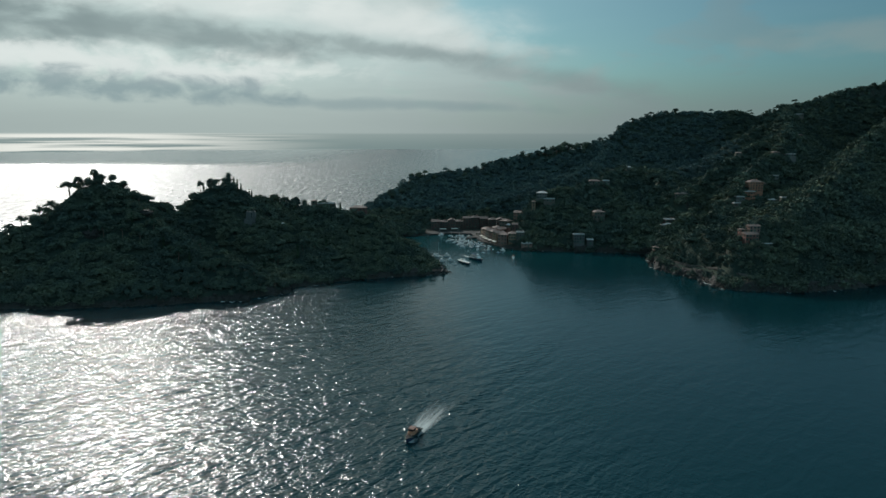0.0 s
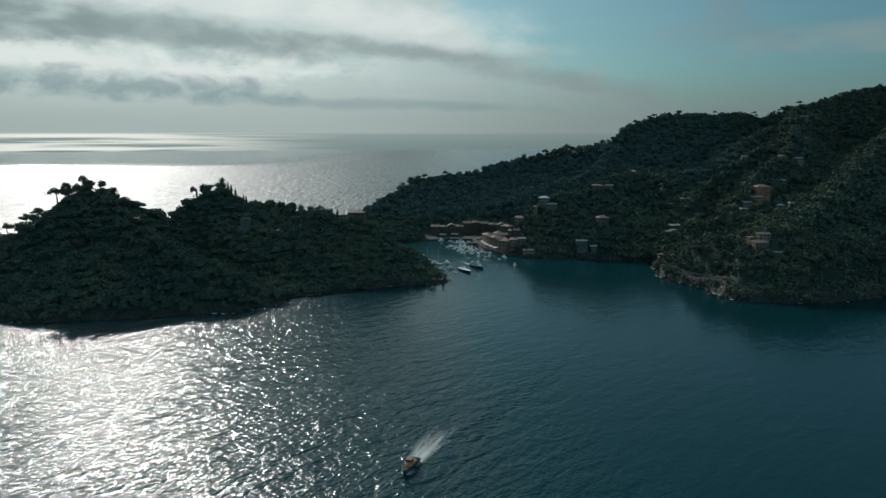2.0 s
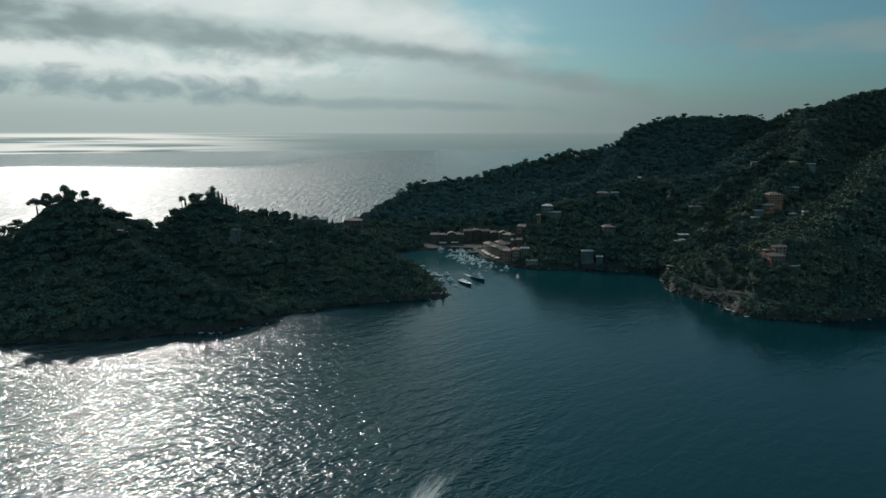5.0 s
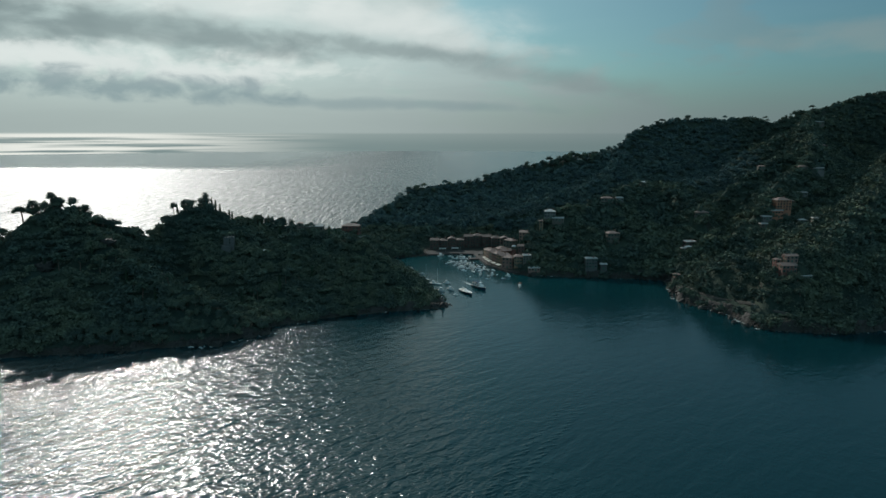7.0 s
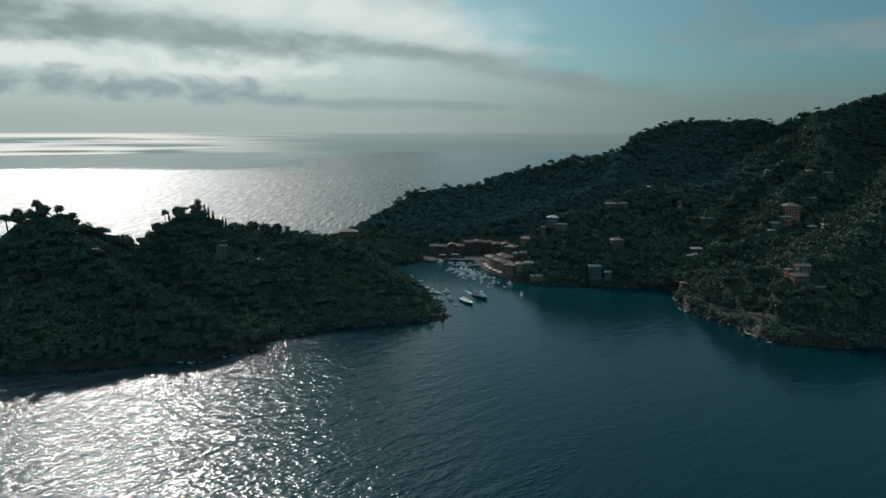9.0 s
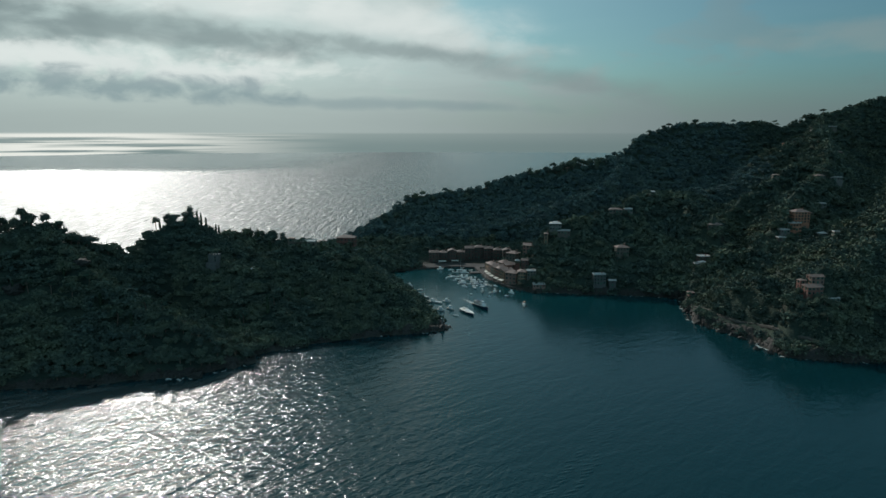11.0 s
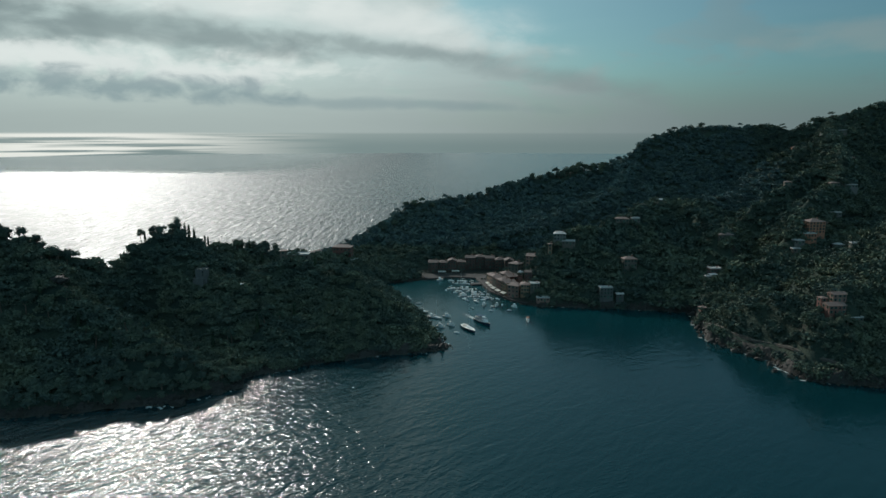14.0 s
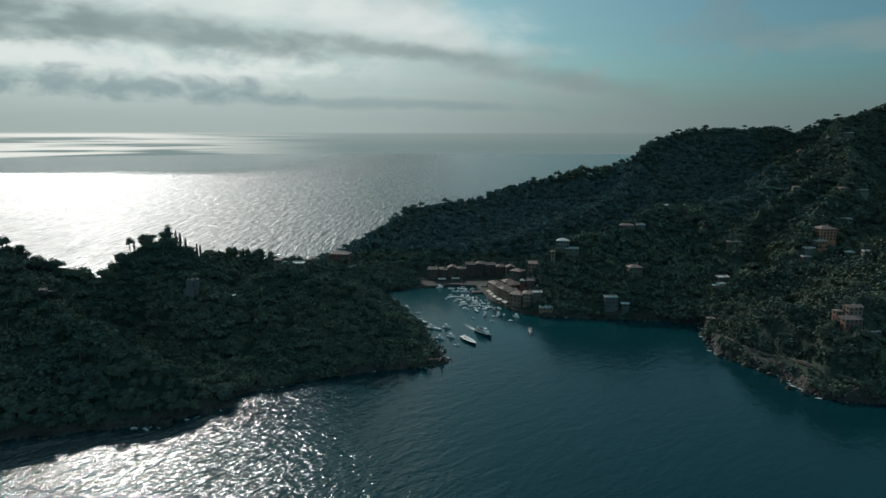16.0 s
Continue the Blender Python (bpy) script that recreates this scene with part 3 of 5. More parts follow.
def blocks(x, y, size):
    """Broken rock: a step for each cell of a jittered lattice, 0 to 1."""
    best, val = np.full(x.shape, 1e9), np.zeros(x.shape)
    ix, iy = np.floor(x / size).astype(int), np.floor(y / size).astype(int)
    for a in (-1, 0, 1):
        for b in (-1, 0, 1):
            cx, cy = ix + a, iy + b
            px = (cx + LATTICE[cx & 255, cy & 255]) * size
            py = (cy + LATTICE[cy & 255, (cx + 77) & 255]) * size
            d = np.hypot(x - px, y - py)
            near = d < best
            best = np.where(near, d, best)
            val = np.where(near, LATTICE[(cx + 31) & 255, (cy + 59) & 255], val)
    return val


def build_cliffs(x0, x1, y0, y1, tall, label):
    """A finer, broken rock face along the foot of the slopes, over the coarser ground."""
    step = 1.0
    gx, gy = np.arange(x0, x1, step), np.arange(y0, y1, step)
    x, y = np.meshgrid(gx, gy, indexing="ij")
    d, z = sample(MD, x, y), sample(MZ, x, y)
    reach = 4.0 + 4.0 * fbm(x, y, 24, 3) + 4.5 * tall + 6 * tall * fbm(x, y, 40, 2)
    rough = 2.6 * blocks(x + 2 * fbm(x, y, 5, 2), y, 4.2) + 1.3 * blocks(x, y + 9, 1.9) - 1.5
    ledge = np.round((z + 1.5 * fbm(x, y, 12, 2)) / 2.6) * 2.6
    h = z * 0.45 + ledge * 0.55 + rough * np.clip(d / 2.5 + 0.8, 0.3, 1)
    h = np.where(d > reach, z - 1.6, h)
    h = np.where(d < 0, np.minimum(h, 0.9 + 1.2 * rough + 1.1 * d), h)
    ids = np.arange(x.size).reshape(x.shape)
    ok = (d > -2.5) & (d < reach + 1.2) & (z < 4.5 + 6.5 * tall)
    keep = ok[:-1, :-1] & ok[1:, :-1] & ok[1:, 1:] & ok[:-1, 1:]
    q = np.stack([ids[:-1, :-1], ids[1:, :-1], ids[1:, 1:], ids[:-1, 1:]], -1)[keep]
    t = np.concatenate([q[:, [0, 1, 2]], q[:, [0, 2, 3]]])
    used = np.unique(t)
    remap = np.zeros(x.size, int)
    remap[used] = np.arange(len(used))
    v = np.stack([x.ravel(), y.ravel(), h.ravel()], 1)[used]
    return tagged(array_object("cliff", v, remap[t], [ROCK]), label, "cliff", kind="structure")


build_cliffs(176, 340, 484, 672, 0.4, "broken brown rock face at the foot of the promontory")
build_cliffs(-345, 12, 428, 640, 0.0, "low dark rocks along the headland shore")
build_cliffs(80, 215, 640, 690, 0.1, "low dark rocks along the bay shore")


def build_sea():
    """One round sheet out to where the modelled water ends."""
    bm = bmesh.new()
    rings, sides = [40, 120, 300, 600, 1000, 1700, 2800, 4000, 4640], 96
    centre = bm.verts.new((0, 300, 0))
    rows = [[bm.verts.new((r * math.sin(k * math.tau / sides), 300 + r * math.cos(k * math.tau / sides), 0))
             for k in range(sides)] for r in rings]
    for k in range(sides):
        n = (k + 1) % sides
        bm.faces.new((centre, rows[0][n], rows[0][k]))
        for lo, hi in zip(rows, rows[1:]):
            bm.faces.new((lo[k], lo[n], hi[n], hi[k]))
    bmesh.ops.recalc_face_normals(bm, faces=bm.faces[:])
    me = bpy.data.meshes.new("water")
    bm.to_mesh(me)
    bm.free()
    me.materials.append(SEA)
    ob = tagged(new("water", me), "dark blue-green sea ruffled by small waves", "sea", kind="structure")
    if me.polygons[0].normal.z < 0:
        me.flip_normals()
    return ob


build_sea()

# ------------------------------------------------------------------ trees


def ico(sub):
    bm = bmesh.new()
    bmesh.ops.create_icosphere(bm, subdivisions=sub, radius=1.0)
    bm.verts.ensure_lookup_table()
    v = np.array([p.co[:] for p in bm.verts])
    f = np.array([[p.index for p in t.verts] for t in bm.faces])
    bm.free()
    return v, f


ICO1, ICO2 = ico(1), ico(2)


def leaf_cards(points, size, gen, out):
    """A small bent leaf clump (two triangles) at each point; it lies roughly along the crown, whose way out is given."""
    n = len(points)
    out = out / (np.linalg.norm(out, axis=1)[:, None] + 1e-9) + gen.normal(0, 0.7, (n, 3))
    a = np.cross(out, gen.normal(size=(n, 3)))
    a /= np.linalg.norm(a, axis=1)[:, None]
    b = np.cross(out, a)
    b /= np.linalg.norm(b, axis=1)[:, None]
    s = size * gen.uniform(0.6, 1.35, (n, 1))
    c = np.cross(a, b) * s * 0.3
    v = np.stack([points - a * s, points + b * s * 0.7 + c, points + a * s, points - b * s * 0.7 + c], 1).reshape(-1, 3)
    k = np.arange(n)[:, None] * 4
    t = np.concatenate([k + [0, 1, 2], k + [0, 2, 3]], 1).reshape(-1, 3)
    return v, t


def joined(pieces):
    vs, ts, off = [], [], 0
    for v, t in pieces:
        vs.append(v)
        ts.append(t + off)
        off += len(v)
    return np.concatenate(vs), np.concatenate(ts)


def lobe(centre, radius, squash, sub, gen):
    v, t = ICO2 if sub == 2 else ICO1
    v = v * (0.82 + gen.uniform(-0.26, 0.20, (len(v), 1))) * radius
    v = v * [1, 1, squash] + centre
    return v, t


def oak_crown(gen, lobes, cards, size, sub=1):
    """A broad uneven crown, about 1 high and 1 wide at radius 0.5."""
    parts, spots, outs = [], [], []
    for k in range(lobes):
        ang = gen.uniform(0, math.tau)
        r = gen.uniform(0.05, 0.30) if k else 0.0
        c = np.array([r * math.cos(ang), r * math.sin(ang), gen.uniform(0.34, 0.72) - 0.35 * r])
        rad = gen.uniform(0.16, 0.26) if k else 0.28
        parts.append(lobe(c, rad * 0.8, gen.uniform(0.85, 1.15), sub, gen))
        d = gen.normal(size=(cards // lobes, 3))
        d /= np.linalg.norm(d, axis=1)[:, None]
        d[:, 2] = np.where(d[:, 2] < -0.3, -d[:, 2], d[:, 2])
        outs.append(d)
        spots.append(c + d * rad * gen.uniform(0.72, 1.3, (len(d), 1)) * [1, 1, 0.95])
    parts.append(leaf_cards(np.concatenate(spots), size, gen, np.concatenate(outs)))
    return joined(parts)


def leafy_crown(gen, bumps, cards, size):
    """An airy, lumpy head of foliage of radius 0.5 round the origin, all of small leaf clumps, as one sees of a tree in a closed canopy."""
    d = gen.normal(size=(bumps, 3))
    d[:, 2] = np.abs(d[:, 2])
    d /= np.linalg.norm(d, axis=1)[:, None]
    w = gen.normal(size=(cards, 3))
    w[:, 2] = np.where(w[:, 2] < -0.15, -w[:, 2], w[:, 2])
    w /= np.linalg.norm(w, axis=1)[:, None]
    near = np.arccos(np.clip(w @ d.T, -1, 1))
    reach = (0.70 + 0.36 * np.exp(-(near / 0.5) ** 2).max(1)) * 0.5 * gen.uniform(0.55, 1.08, cards)
    return leaf_cards(w * reach[:, None] * [1, 1, 0.8], size, gen, gen.normal(size=(cards, 3)) + 0.5 * w)


def pine_crown(gen, lobes, cards, size, sub=1):
    """The flat umbrella of a stone pine in a unit of height 1; plates of needles with gaps between."""
    parts, spots, outs = [], [], []
    for k in range(lobes):
        ang = k * 2.4 + gen.uniform(-0.5, 0.5)
        r = 0.33 * math.sqrt((k + 0.3) / lobes)
        c = np.array([r * math.cos(ang), r * math.sin(ang), 0.82 - 1.5 * r * r + gen.uniform(-0.14, 0.08)])
        rad = gen.uniform(0.09, 0.165)
        parts.append(lobe(c, rad, 0.7, sub, gen))
        d = gen.normal(size=(cards // lobes, 3))
        d /= np.linalg.norm(d, axis=1)[:, None]
        outs.append(d)
        spots.append(c + d * rad * gen.uniform(0.9, 1.35, (len(d), 1)) * [1, 1, 0.75])
    parts.append(leaf_cards(np.concatenate(spots), size, gen, np.concatenate(outs)))
    return joined(parts)


def cypress_crown(gen, cards, size):
    """A narrow flame in a unit of height 1."""
    parts = []
    for k in range(6):
        h = 0.12 + 0.14 * k
        parts.append(lobe(np.array([gen.uniform(-.012, .012), gen.uniform(-.012, .012), h]), 0.105 * (1 - 0.62 * abs(h - 0.32)), 1.5, 1, gen))
    h = gen.uniform(0.03, 1.0, cards)
    r = 0.105 * np.clip(1.0 - 0.9 * np.abs(h - 0.3) ** 1.2, 0.1, 1) * gen.uniform(0.8, 1.2, cards)
    a = gen.uniform(0, math.tau, cards)
    parts.append(leaf_cards(np.stack([r * np.cos(a), r * np.sin(a), h], 1), size, gen, np.stack([np.cos(a), np.sin(a), 0.3 + 0 * a], 1)))
    return joined(parts)


def trunk_mesh(name, top, r0, r1, forks, gen, lean=0.04):
    """A tapered trunk that divides into limbs, in a unit of height 1."""
    bm = bmesh.new()
    p = Vector((0, 0, -0.12))
    bend = Vector((gen.uniform(-lean, lean), gen.uniform(-lean, lean), 0))
    steps = 3
    for k in range(steps):
        q = Vector((bend.x * (k + 1), bend.y * (k + 1), top * (k + 1) / steps))
        rod(bm, p, q, r0 + (r1 - r0) * k / steps, r0 + (r1 - r0) * (k + 1) / steps)
        p = q
    for k in range(forks):
        a = k * math.tau / forks + gen.uniform(-0.4, 0.4)
        reach = gen.uniform(0.16, 0.30)
        start = p * gen.uniform(0.75, 1.0)
        rod(bm, start, (start.x + reach * math.cos(a), start.y + reach * math.sin(a), start.z + gen.uniform(0.14, 0.26)), r1 * 0.8, r1 * 0.3, 5)
    me = bpy.data.meshes.new(name)
    bm.to_mesh(me)
    bm.free()
    me.materials.append(BARK)
    return me


def crown_mesh(name, data, mat):
    v, t = data
    me = bpy.data.meshes.new(name)
    me.from_pydata(v.tolist(), [], t.tolist())
    me.materials.append(mat)
    me.update()
    return me


def tree_kind(name, label, category, group, make_crown, mat, count, top, r0, r1, forks, lean):
    kinds = []
    for k in range(count):
        gen = np.random.default_rng(100 + 31 * k + len(name))
        kinds.append((crown_mesh("crown", make_crown(gen), mat), trunk_mesh("trunk", top, r0, r1, forks, gen, lean)))
    return dict(name=name, label=label, category=category, group=group, kinds=kinds)


KIND_PINE = tree_kind("umbrella_pine", "umbrella pine with a flat dark crown on a bare trunk", "pine tree", "pines along the crest",
                      lambda g: pine_crown(g, 15, 480, 0.03), PINE, 5, 0.66, 0.042, 0.026, 7, 0.05)
KIND_OAK = tree_kind("holm_oak", "dark evergreen oak with a dense rounded crown", "oak tree", "oaks on the slopes",
                     lambda g: oak_crown(g, 6, 480, 0.05, 1), OAK, 6, 0.42, 0.045, 0.026, 5, 0.04)
KIND_CYPRESS = tree_kind("cypress_tree", "slender dark cypress on the crest", "cypress", "cypresses on the crest",
                         lambda g: cypress_crown(g, 240, 0.03), CYPRESS, 3, 0.3, 0.02, 0.012, 3, 0.0)
TREES_AT = []          # x, y, radius of what already stands on the ground


def plant(kind, x, y, height, spread=1.0):
    z = ground(x, y)
    crown, trunk = kind["kinds"][rng.integers(len(kind["kinds"]))]
    m = Matrix.LocRotScale((x, y, z - 0.1), Euler((0, 0, rng.uniform(0, 6.28))), (height * spread, height * spread, height))
    root = empty(kind["name"], m, kind["label"], kind["category"], kind["group"])
    for n, me in (("trunk", trunk), ("crown", crown)):
        ob = new(n, me)
        ob.parent = root
    TREES_AT.append((x, y, height * spread * 0.3))
    return root


def on_line(line, k):
    """A point at the fraction k of a crest line."""
    p = np.array([q[:2] for q in line], float)
    s = np.concatenate([[0], np.cumsum(np.hypot(*np.diff(p, axis=0).T))])
    d = k * s[-1]
    return float(np.interp(d, s, p[:, 0])), float(np.interp(d, s, p[:, 1]))


# stone pines that stand out on the two tops of the headland
for x, y, h in [(-322, 524, 12), (-316, 527, 11), (-303, 533, 13), (-297, 536, 12), (-283, 546, 11), (-270, 554, 13), (-262, 556, 12),
                (-257, 566, 9), (-193, 640, 9), (-236, 592, 7), (-243, 586, 8), (-169, 668, 11), (-156, 690, 11), (-146, 712, 10), (-128, 640, 9), (-336, 520, 10), (-345, 517, 9)]:
    plant(KIND_PINE, x, y, h * (rng.uniform(1.0, 1.18) if x < -290 else rng.uniform(0.7, 0.85)), rng.uniform(0.9, 1.15))
# the rounded trees and slim pines on the knoll
for kind, x, y, h, wide in [(KIND_PINE, -223.5, 606, 12, 0.62), (KIND_PINE, -217, 610, 9.5, 0.6), (KIND_OAK, -214, 612, 11.5, 0.85), (KIND_OAK, -217.5, 612, 9, 0.7),
                            (KIND_OAK, -203, 622, 11, 0.85), (KIND_OAK, -206, 621, 8, 0.8), (KIND_PINE, -210, 616, 7, 0.8), (KIND_OAK, -184, 652, 8, 1.25),
                            (KIND_OAK, -180, 656, 6.5, 1.2), (KIND_OAK, -157, 687, 8, 1.2), (KIND_OAK, -163, 682, 6.5, 1.3), (KIND_PINE, -137, 640, 8, 1.2), (KIND_OAK, -291, 540, 9, 0.95), (KIND_OAK, -283, 546, 10, 0.9),
                            (KIND_OAK, -277, 551, 10.5, 0.85), (KIND_OAK, -271, 557, 9, 0.9), (KIND_OAK, -298, 536, 8, 1.0), (KIND_PINE, -287, 543, 12, 0.75)]:
    plant(kind, x, y, h, wide)
for x, y, h in [(-199.5, 628, 11), (-197, 630, 10), (-195, 635, 10.5), (-189.5, 642, 10), (-188, 645, 9), (-221, 607, 8), (-169, 671, 9),
                (-150, 662, 12), (-164, 676, 9), (-112, 742, 13), (-109, 745, 11), (-96, 612, 10), (-108, 640, 8)]:
    plant(KIND_CYPRESS, x, y, h)
for k in range(60):
    x, y = on_line(CRESTS[0], rng.uniform(0.12, 0.78))
    tall = 0.6 if -236 < x < -186 else 1.0
    plant(KIND_OAK, x + rng.normal(0, 4 * tall), y + rng.normal(0, 4 * tall), rng.uniform(6.5, 10) * tall, rng.uniform(0.9, 1.3))
# taller pines along the lower spurs of the headland
for k in range(22):
    x, y = on_line([(-275, 509, 0), (-224, 510, 0), (-200, 492, 0), (-170, 505, 0), (-140, 535, 0), (-100, 565, 0)], (k + 0.5) / 22)
    plant(KIND_PINE if k % 3 else KIND_CYPRESS, x + rng.normal(0, 3), y + rng.normal(0, 3), rng.uniform(9, 13), rng.uniform(0.6, 0.9) if k % 3 else 1.0)
# pines and oaks along the far crest
for k in range(60):
    f = rng.uniform(0.03, 0.86)
    x, y = on_line(CRESTS[3], f)
    plant(KIND_PINE if rng.random() < 0.04 else KIND_OAK, x + rng.normal(0, 5), y + rng.normal(0, 5), rng.uniform(7.5, 11), rng.uniform(1.0, 1.4))
# a stand of tall oaks on the middle of it
for k in range(14):
    x = 158 + 5.2 * k
    plant(KIND_OAK if k % 4 else KIND_PINE, x, 1040 + (x - 143) * 0.35 + rng.normal(0, 4), rng.uniform(11, 15), rng.uniform(0.85, 1.15))
for x, y, h in [(321, 1136, 13), (359, 1156, 14), (349, 1152, 12), (231, 1070, 13), (-32, 928, 9)]:
    plant(KIND_PINE, x, y, h * 0.72, 1.25)

# ------------------------------------------------------------------ places kept free of trees: x, y, half width, half depth
CLEAR = [(1, 559, 9, 9)]


def in_view(x, y):
    return (np.abs(x) < 0.70 * y + 20) & (y < 1320)


def scatter(spacing, x0, x1, y0, y1, gen):
    xs, ys = np.meshgrid(np.arange(x0, x1, spacing), np.arange(y0, y1, spacing), indexing="ij")
    xs = xs + gen.uniform(-0.48, 0.48, xs.shape) * spacing
    ys = ys + gen.uniform(-0.48, 0.48, ys.shape) * spacing
    return xs.ravel(), ys.ravel()


def on_headland(x, y):
    return (x < 0.02 * y - 20) & (y < 845)


def wood_spots(gen):
    """Where trees grow: on land, clear of houses, thinner on cliffs and close to the water."""
    x0, y0 = scatter(5.1, -440, 0, 430, 900, gen)
    x1, y1 = scatter(6.2, -150, 900, 480, 1330, gen)
    a, b = on_headland(x0, y0), ~on_headland(x1, y1)
    x, y = np.concatenate([x0[a], x1[b]]), np.concatenate([y0[a], y1[b]])
    d, z = sample(MD, x, y), sample(MZ, x, y)
    ok = (d > 1.2) & (z > 1.2) & in_view(x, y)
    ok &= (flat_at(x, y) < 0.4)
    # the lee of the crests, towards the open sea, is left to the bare ground
    lee = np.maximum.reduce([sample(MZ, x - x / y * k, y - k) for k in (15, 30, 50, 80)])
    ok &= lee < z + 14
    slope = np.hypot(sample(MZ, x + 4, y) - z, sample(MZ, x, y + 4) - z) / 4
    ok &= (slope < 1.9) | (gen.random(len(x)) < 0.6)
    # the promontory's seaward foot is bare rock with scrub
    ok &= ~((x > 180) & (d < 5) & (gen.random(len(x)) < 0.5))
    for cx, cy, hw, hd in CLEAR:
        ok &= ~((np.abs(x - cx) < hw) & (np.abs(y - cy) < hd))
    for cx, cy, r in TREES_AT:
        ok &= np.hypot(x - cx, y - cy) > r + 1.0
    return x[ok], y[ok], z[ok], d[ok]


def flat_at(x, y):
    return np.maximum(sample(flat_town, x, y), sample(flat_quay, x, y))


def build_scrub():
    """Low bushes on the rocky foot of the promontory."""
    gen = np.random.default_rng(33)
    bushes = [oak_crown(np.random.default_rng(200 + k), 3, 18, 0.12, 1) for k in range(5)]
    x, y = scatter(2.6, 176, 350, 480, 680, gen)
    d, z = sample(MD, x, y), sample(MZ, x, y)
    ok = (d > 1.0) & (z > 1.0) & (z < 60) & (gen.random(len(x)) < np.clip((z + 0.5) / 5, 0.3, 0.95)) & in_view(x, y)
    for cx, cy, hw, hd in CLEAR:
        ok &= ~((np.abs(x - cx) < hw - 1.0) & (np.abs(y - cy) < hd - 1.0))
    pieces = []
    for px, py, pz in zip(x[ok], y[ok], z[ok]):
        v, t = bushes[gen.integers(5)]
        h = gen.uniform(1.6, 4.2)
        w = h * gen.uniform(1.2, 1.7)
        a = gen.uniform(0, math.tau)
        c, s = math.cos(a), math.sin(a)
        pieces.append((np.stack([(v[:, 0] * c - v[:, 1] * s) * w + px, (v[:, 0] * s + v[:, 1] * c) * w + py, v[:, 2] * h + pz - 0.35 * h], 1), t))
    v, t = joined(pieces)
    tagged(array_object("scrub", v, t, [OAK]), "low dark green scrub on the rocky promontory", "scrub", kind="stuff")


def build_woods():
    """A closed canopy of lumpy domes that follows the ground, with taller pines and oaks standing out here and there."""
    gen = np.random.default_rng(21)
    x, y, z, d = wood_spots(gen)
    near = [leafy_crown(np.random.default_rng(k), 8, 240, 0.072) for k in range(8)]
    far = [leafy_crown(np.random.default_rng(50 + k), 6, 100, 0.105) for k in range(7)]
    pines = [pine_crown(np.random.default_rng(80 + k), 9, 108, 0.05, 1) for k in range(4)]
    dist = np.hypot(x, y - 100)
    # single oaks on the slopes that the drone passes closest to
    single = np.argsort(np.where((d < 60) & (z < 60), dist, 1e9))[:100]
    chosen = np.zeros(len(x), bool)
    chosen[single] = True
    for i in single:
        plant(KIND_OAK, float(x[i]), float(y[i]), float(gen.triangular(4.5, 6.0, 8.5)), float(gen.uniform(1.1, 1.5)))
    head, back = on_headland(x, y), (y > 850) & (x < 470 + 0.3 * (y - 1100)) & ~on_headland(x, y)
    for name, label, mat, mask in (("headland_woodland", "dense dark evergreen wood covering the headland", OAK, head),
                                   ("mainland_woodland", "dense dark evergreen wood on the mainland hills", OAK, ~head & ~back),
                                   ("crest_woodland", "dense pine wood under the far crest, distance haze painted as blue-green", HAZED_PINE, back)):
        pieces = []
        stand = fbm(x, y, 70, 3)
        for i in np.nonzero(mask & ~chosen)[0]:
            tall = 4.2 + 2.2 * stand[i] + gen.normal(0, 0.4)
            step = 5.1 if head[i] else 6.2
            out = gen.random()
            low = 0.7 if d[i] < 14 and x[i] > -80 else 1.0
            if out < 0.07:
                v, t = pines[gen.integers(len(pines))]
                h = gen.uniform(8.5, 12.5) * low
                size, at = (h * 1.05, h * 1.05, h), z[i] - 0.12 * h
            else:
                v, t = (near if dist[i] < 560 else far)[gen.integers(7)]
                w = step * gen.triangular(1.6, 2.0, 2.7)
                if out > 0.93:
                    w, tall = w * 1.25, tall + gen.uniform(1.0, 2.6)
                size, at = (w, w * gen.uniform(0.85, 1.15), w * gen.uniform(0.75, 1.0)), z[i] + tall * low - 0.36 * w
            a = gen.uniform(0, math.tau)
            c, s = math.cos(a), math.sin(a)
            p = np.stack([(v[:, 0] * c - v[:, 1] * s) * size[0] + x[i], (v[:, 0] * s + v[:, 1] * c) * size[1] + y[i], v[:, 2] * size[2] + at], 1)
            pieces.append((p, t))
        v, t = joined(pieces)
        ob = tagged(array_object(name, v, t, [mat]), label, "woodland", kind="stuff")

# ------------------------------------------------------------------ houses


def window_mesh():
    """A tall window: stone frame, with open green shutters at both sides, 1 m wide and 1.6 m high, facing -y."""
    bm = bmesh.new()
    for x0, x1, z0, z1 in ((-0.56, -0.46, 0, 1.7), (0.46, 0.56, 0, 1.7), (-0.46, 0.46, 1.6, 1.7), (-0.62, 0.62, -0.1, 0.0)):
        box(bm, x0, x1, -0.10, 0.02, z0, z1)
    me = bpy.data.meshes.new("window")
    bm.to_mesh(me)
    bm.free()
    me.materials.append(PLASTER["cream"])
    return me


def simple_mesh(name, boxes, mat):
    bm = bmesh.new()
    for b in boxes:
        box(bm, *b)
    me = bpy.data.meshes.new(name)
    bm.to_mesh(me)
    bm.free()
    me.materials.append(mat)
    return me


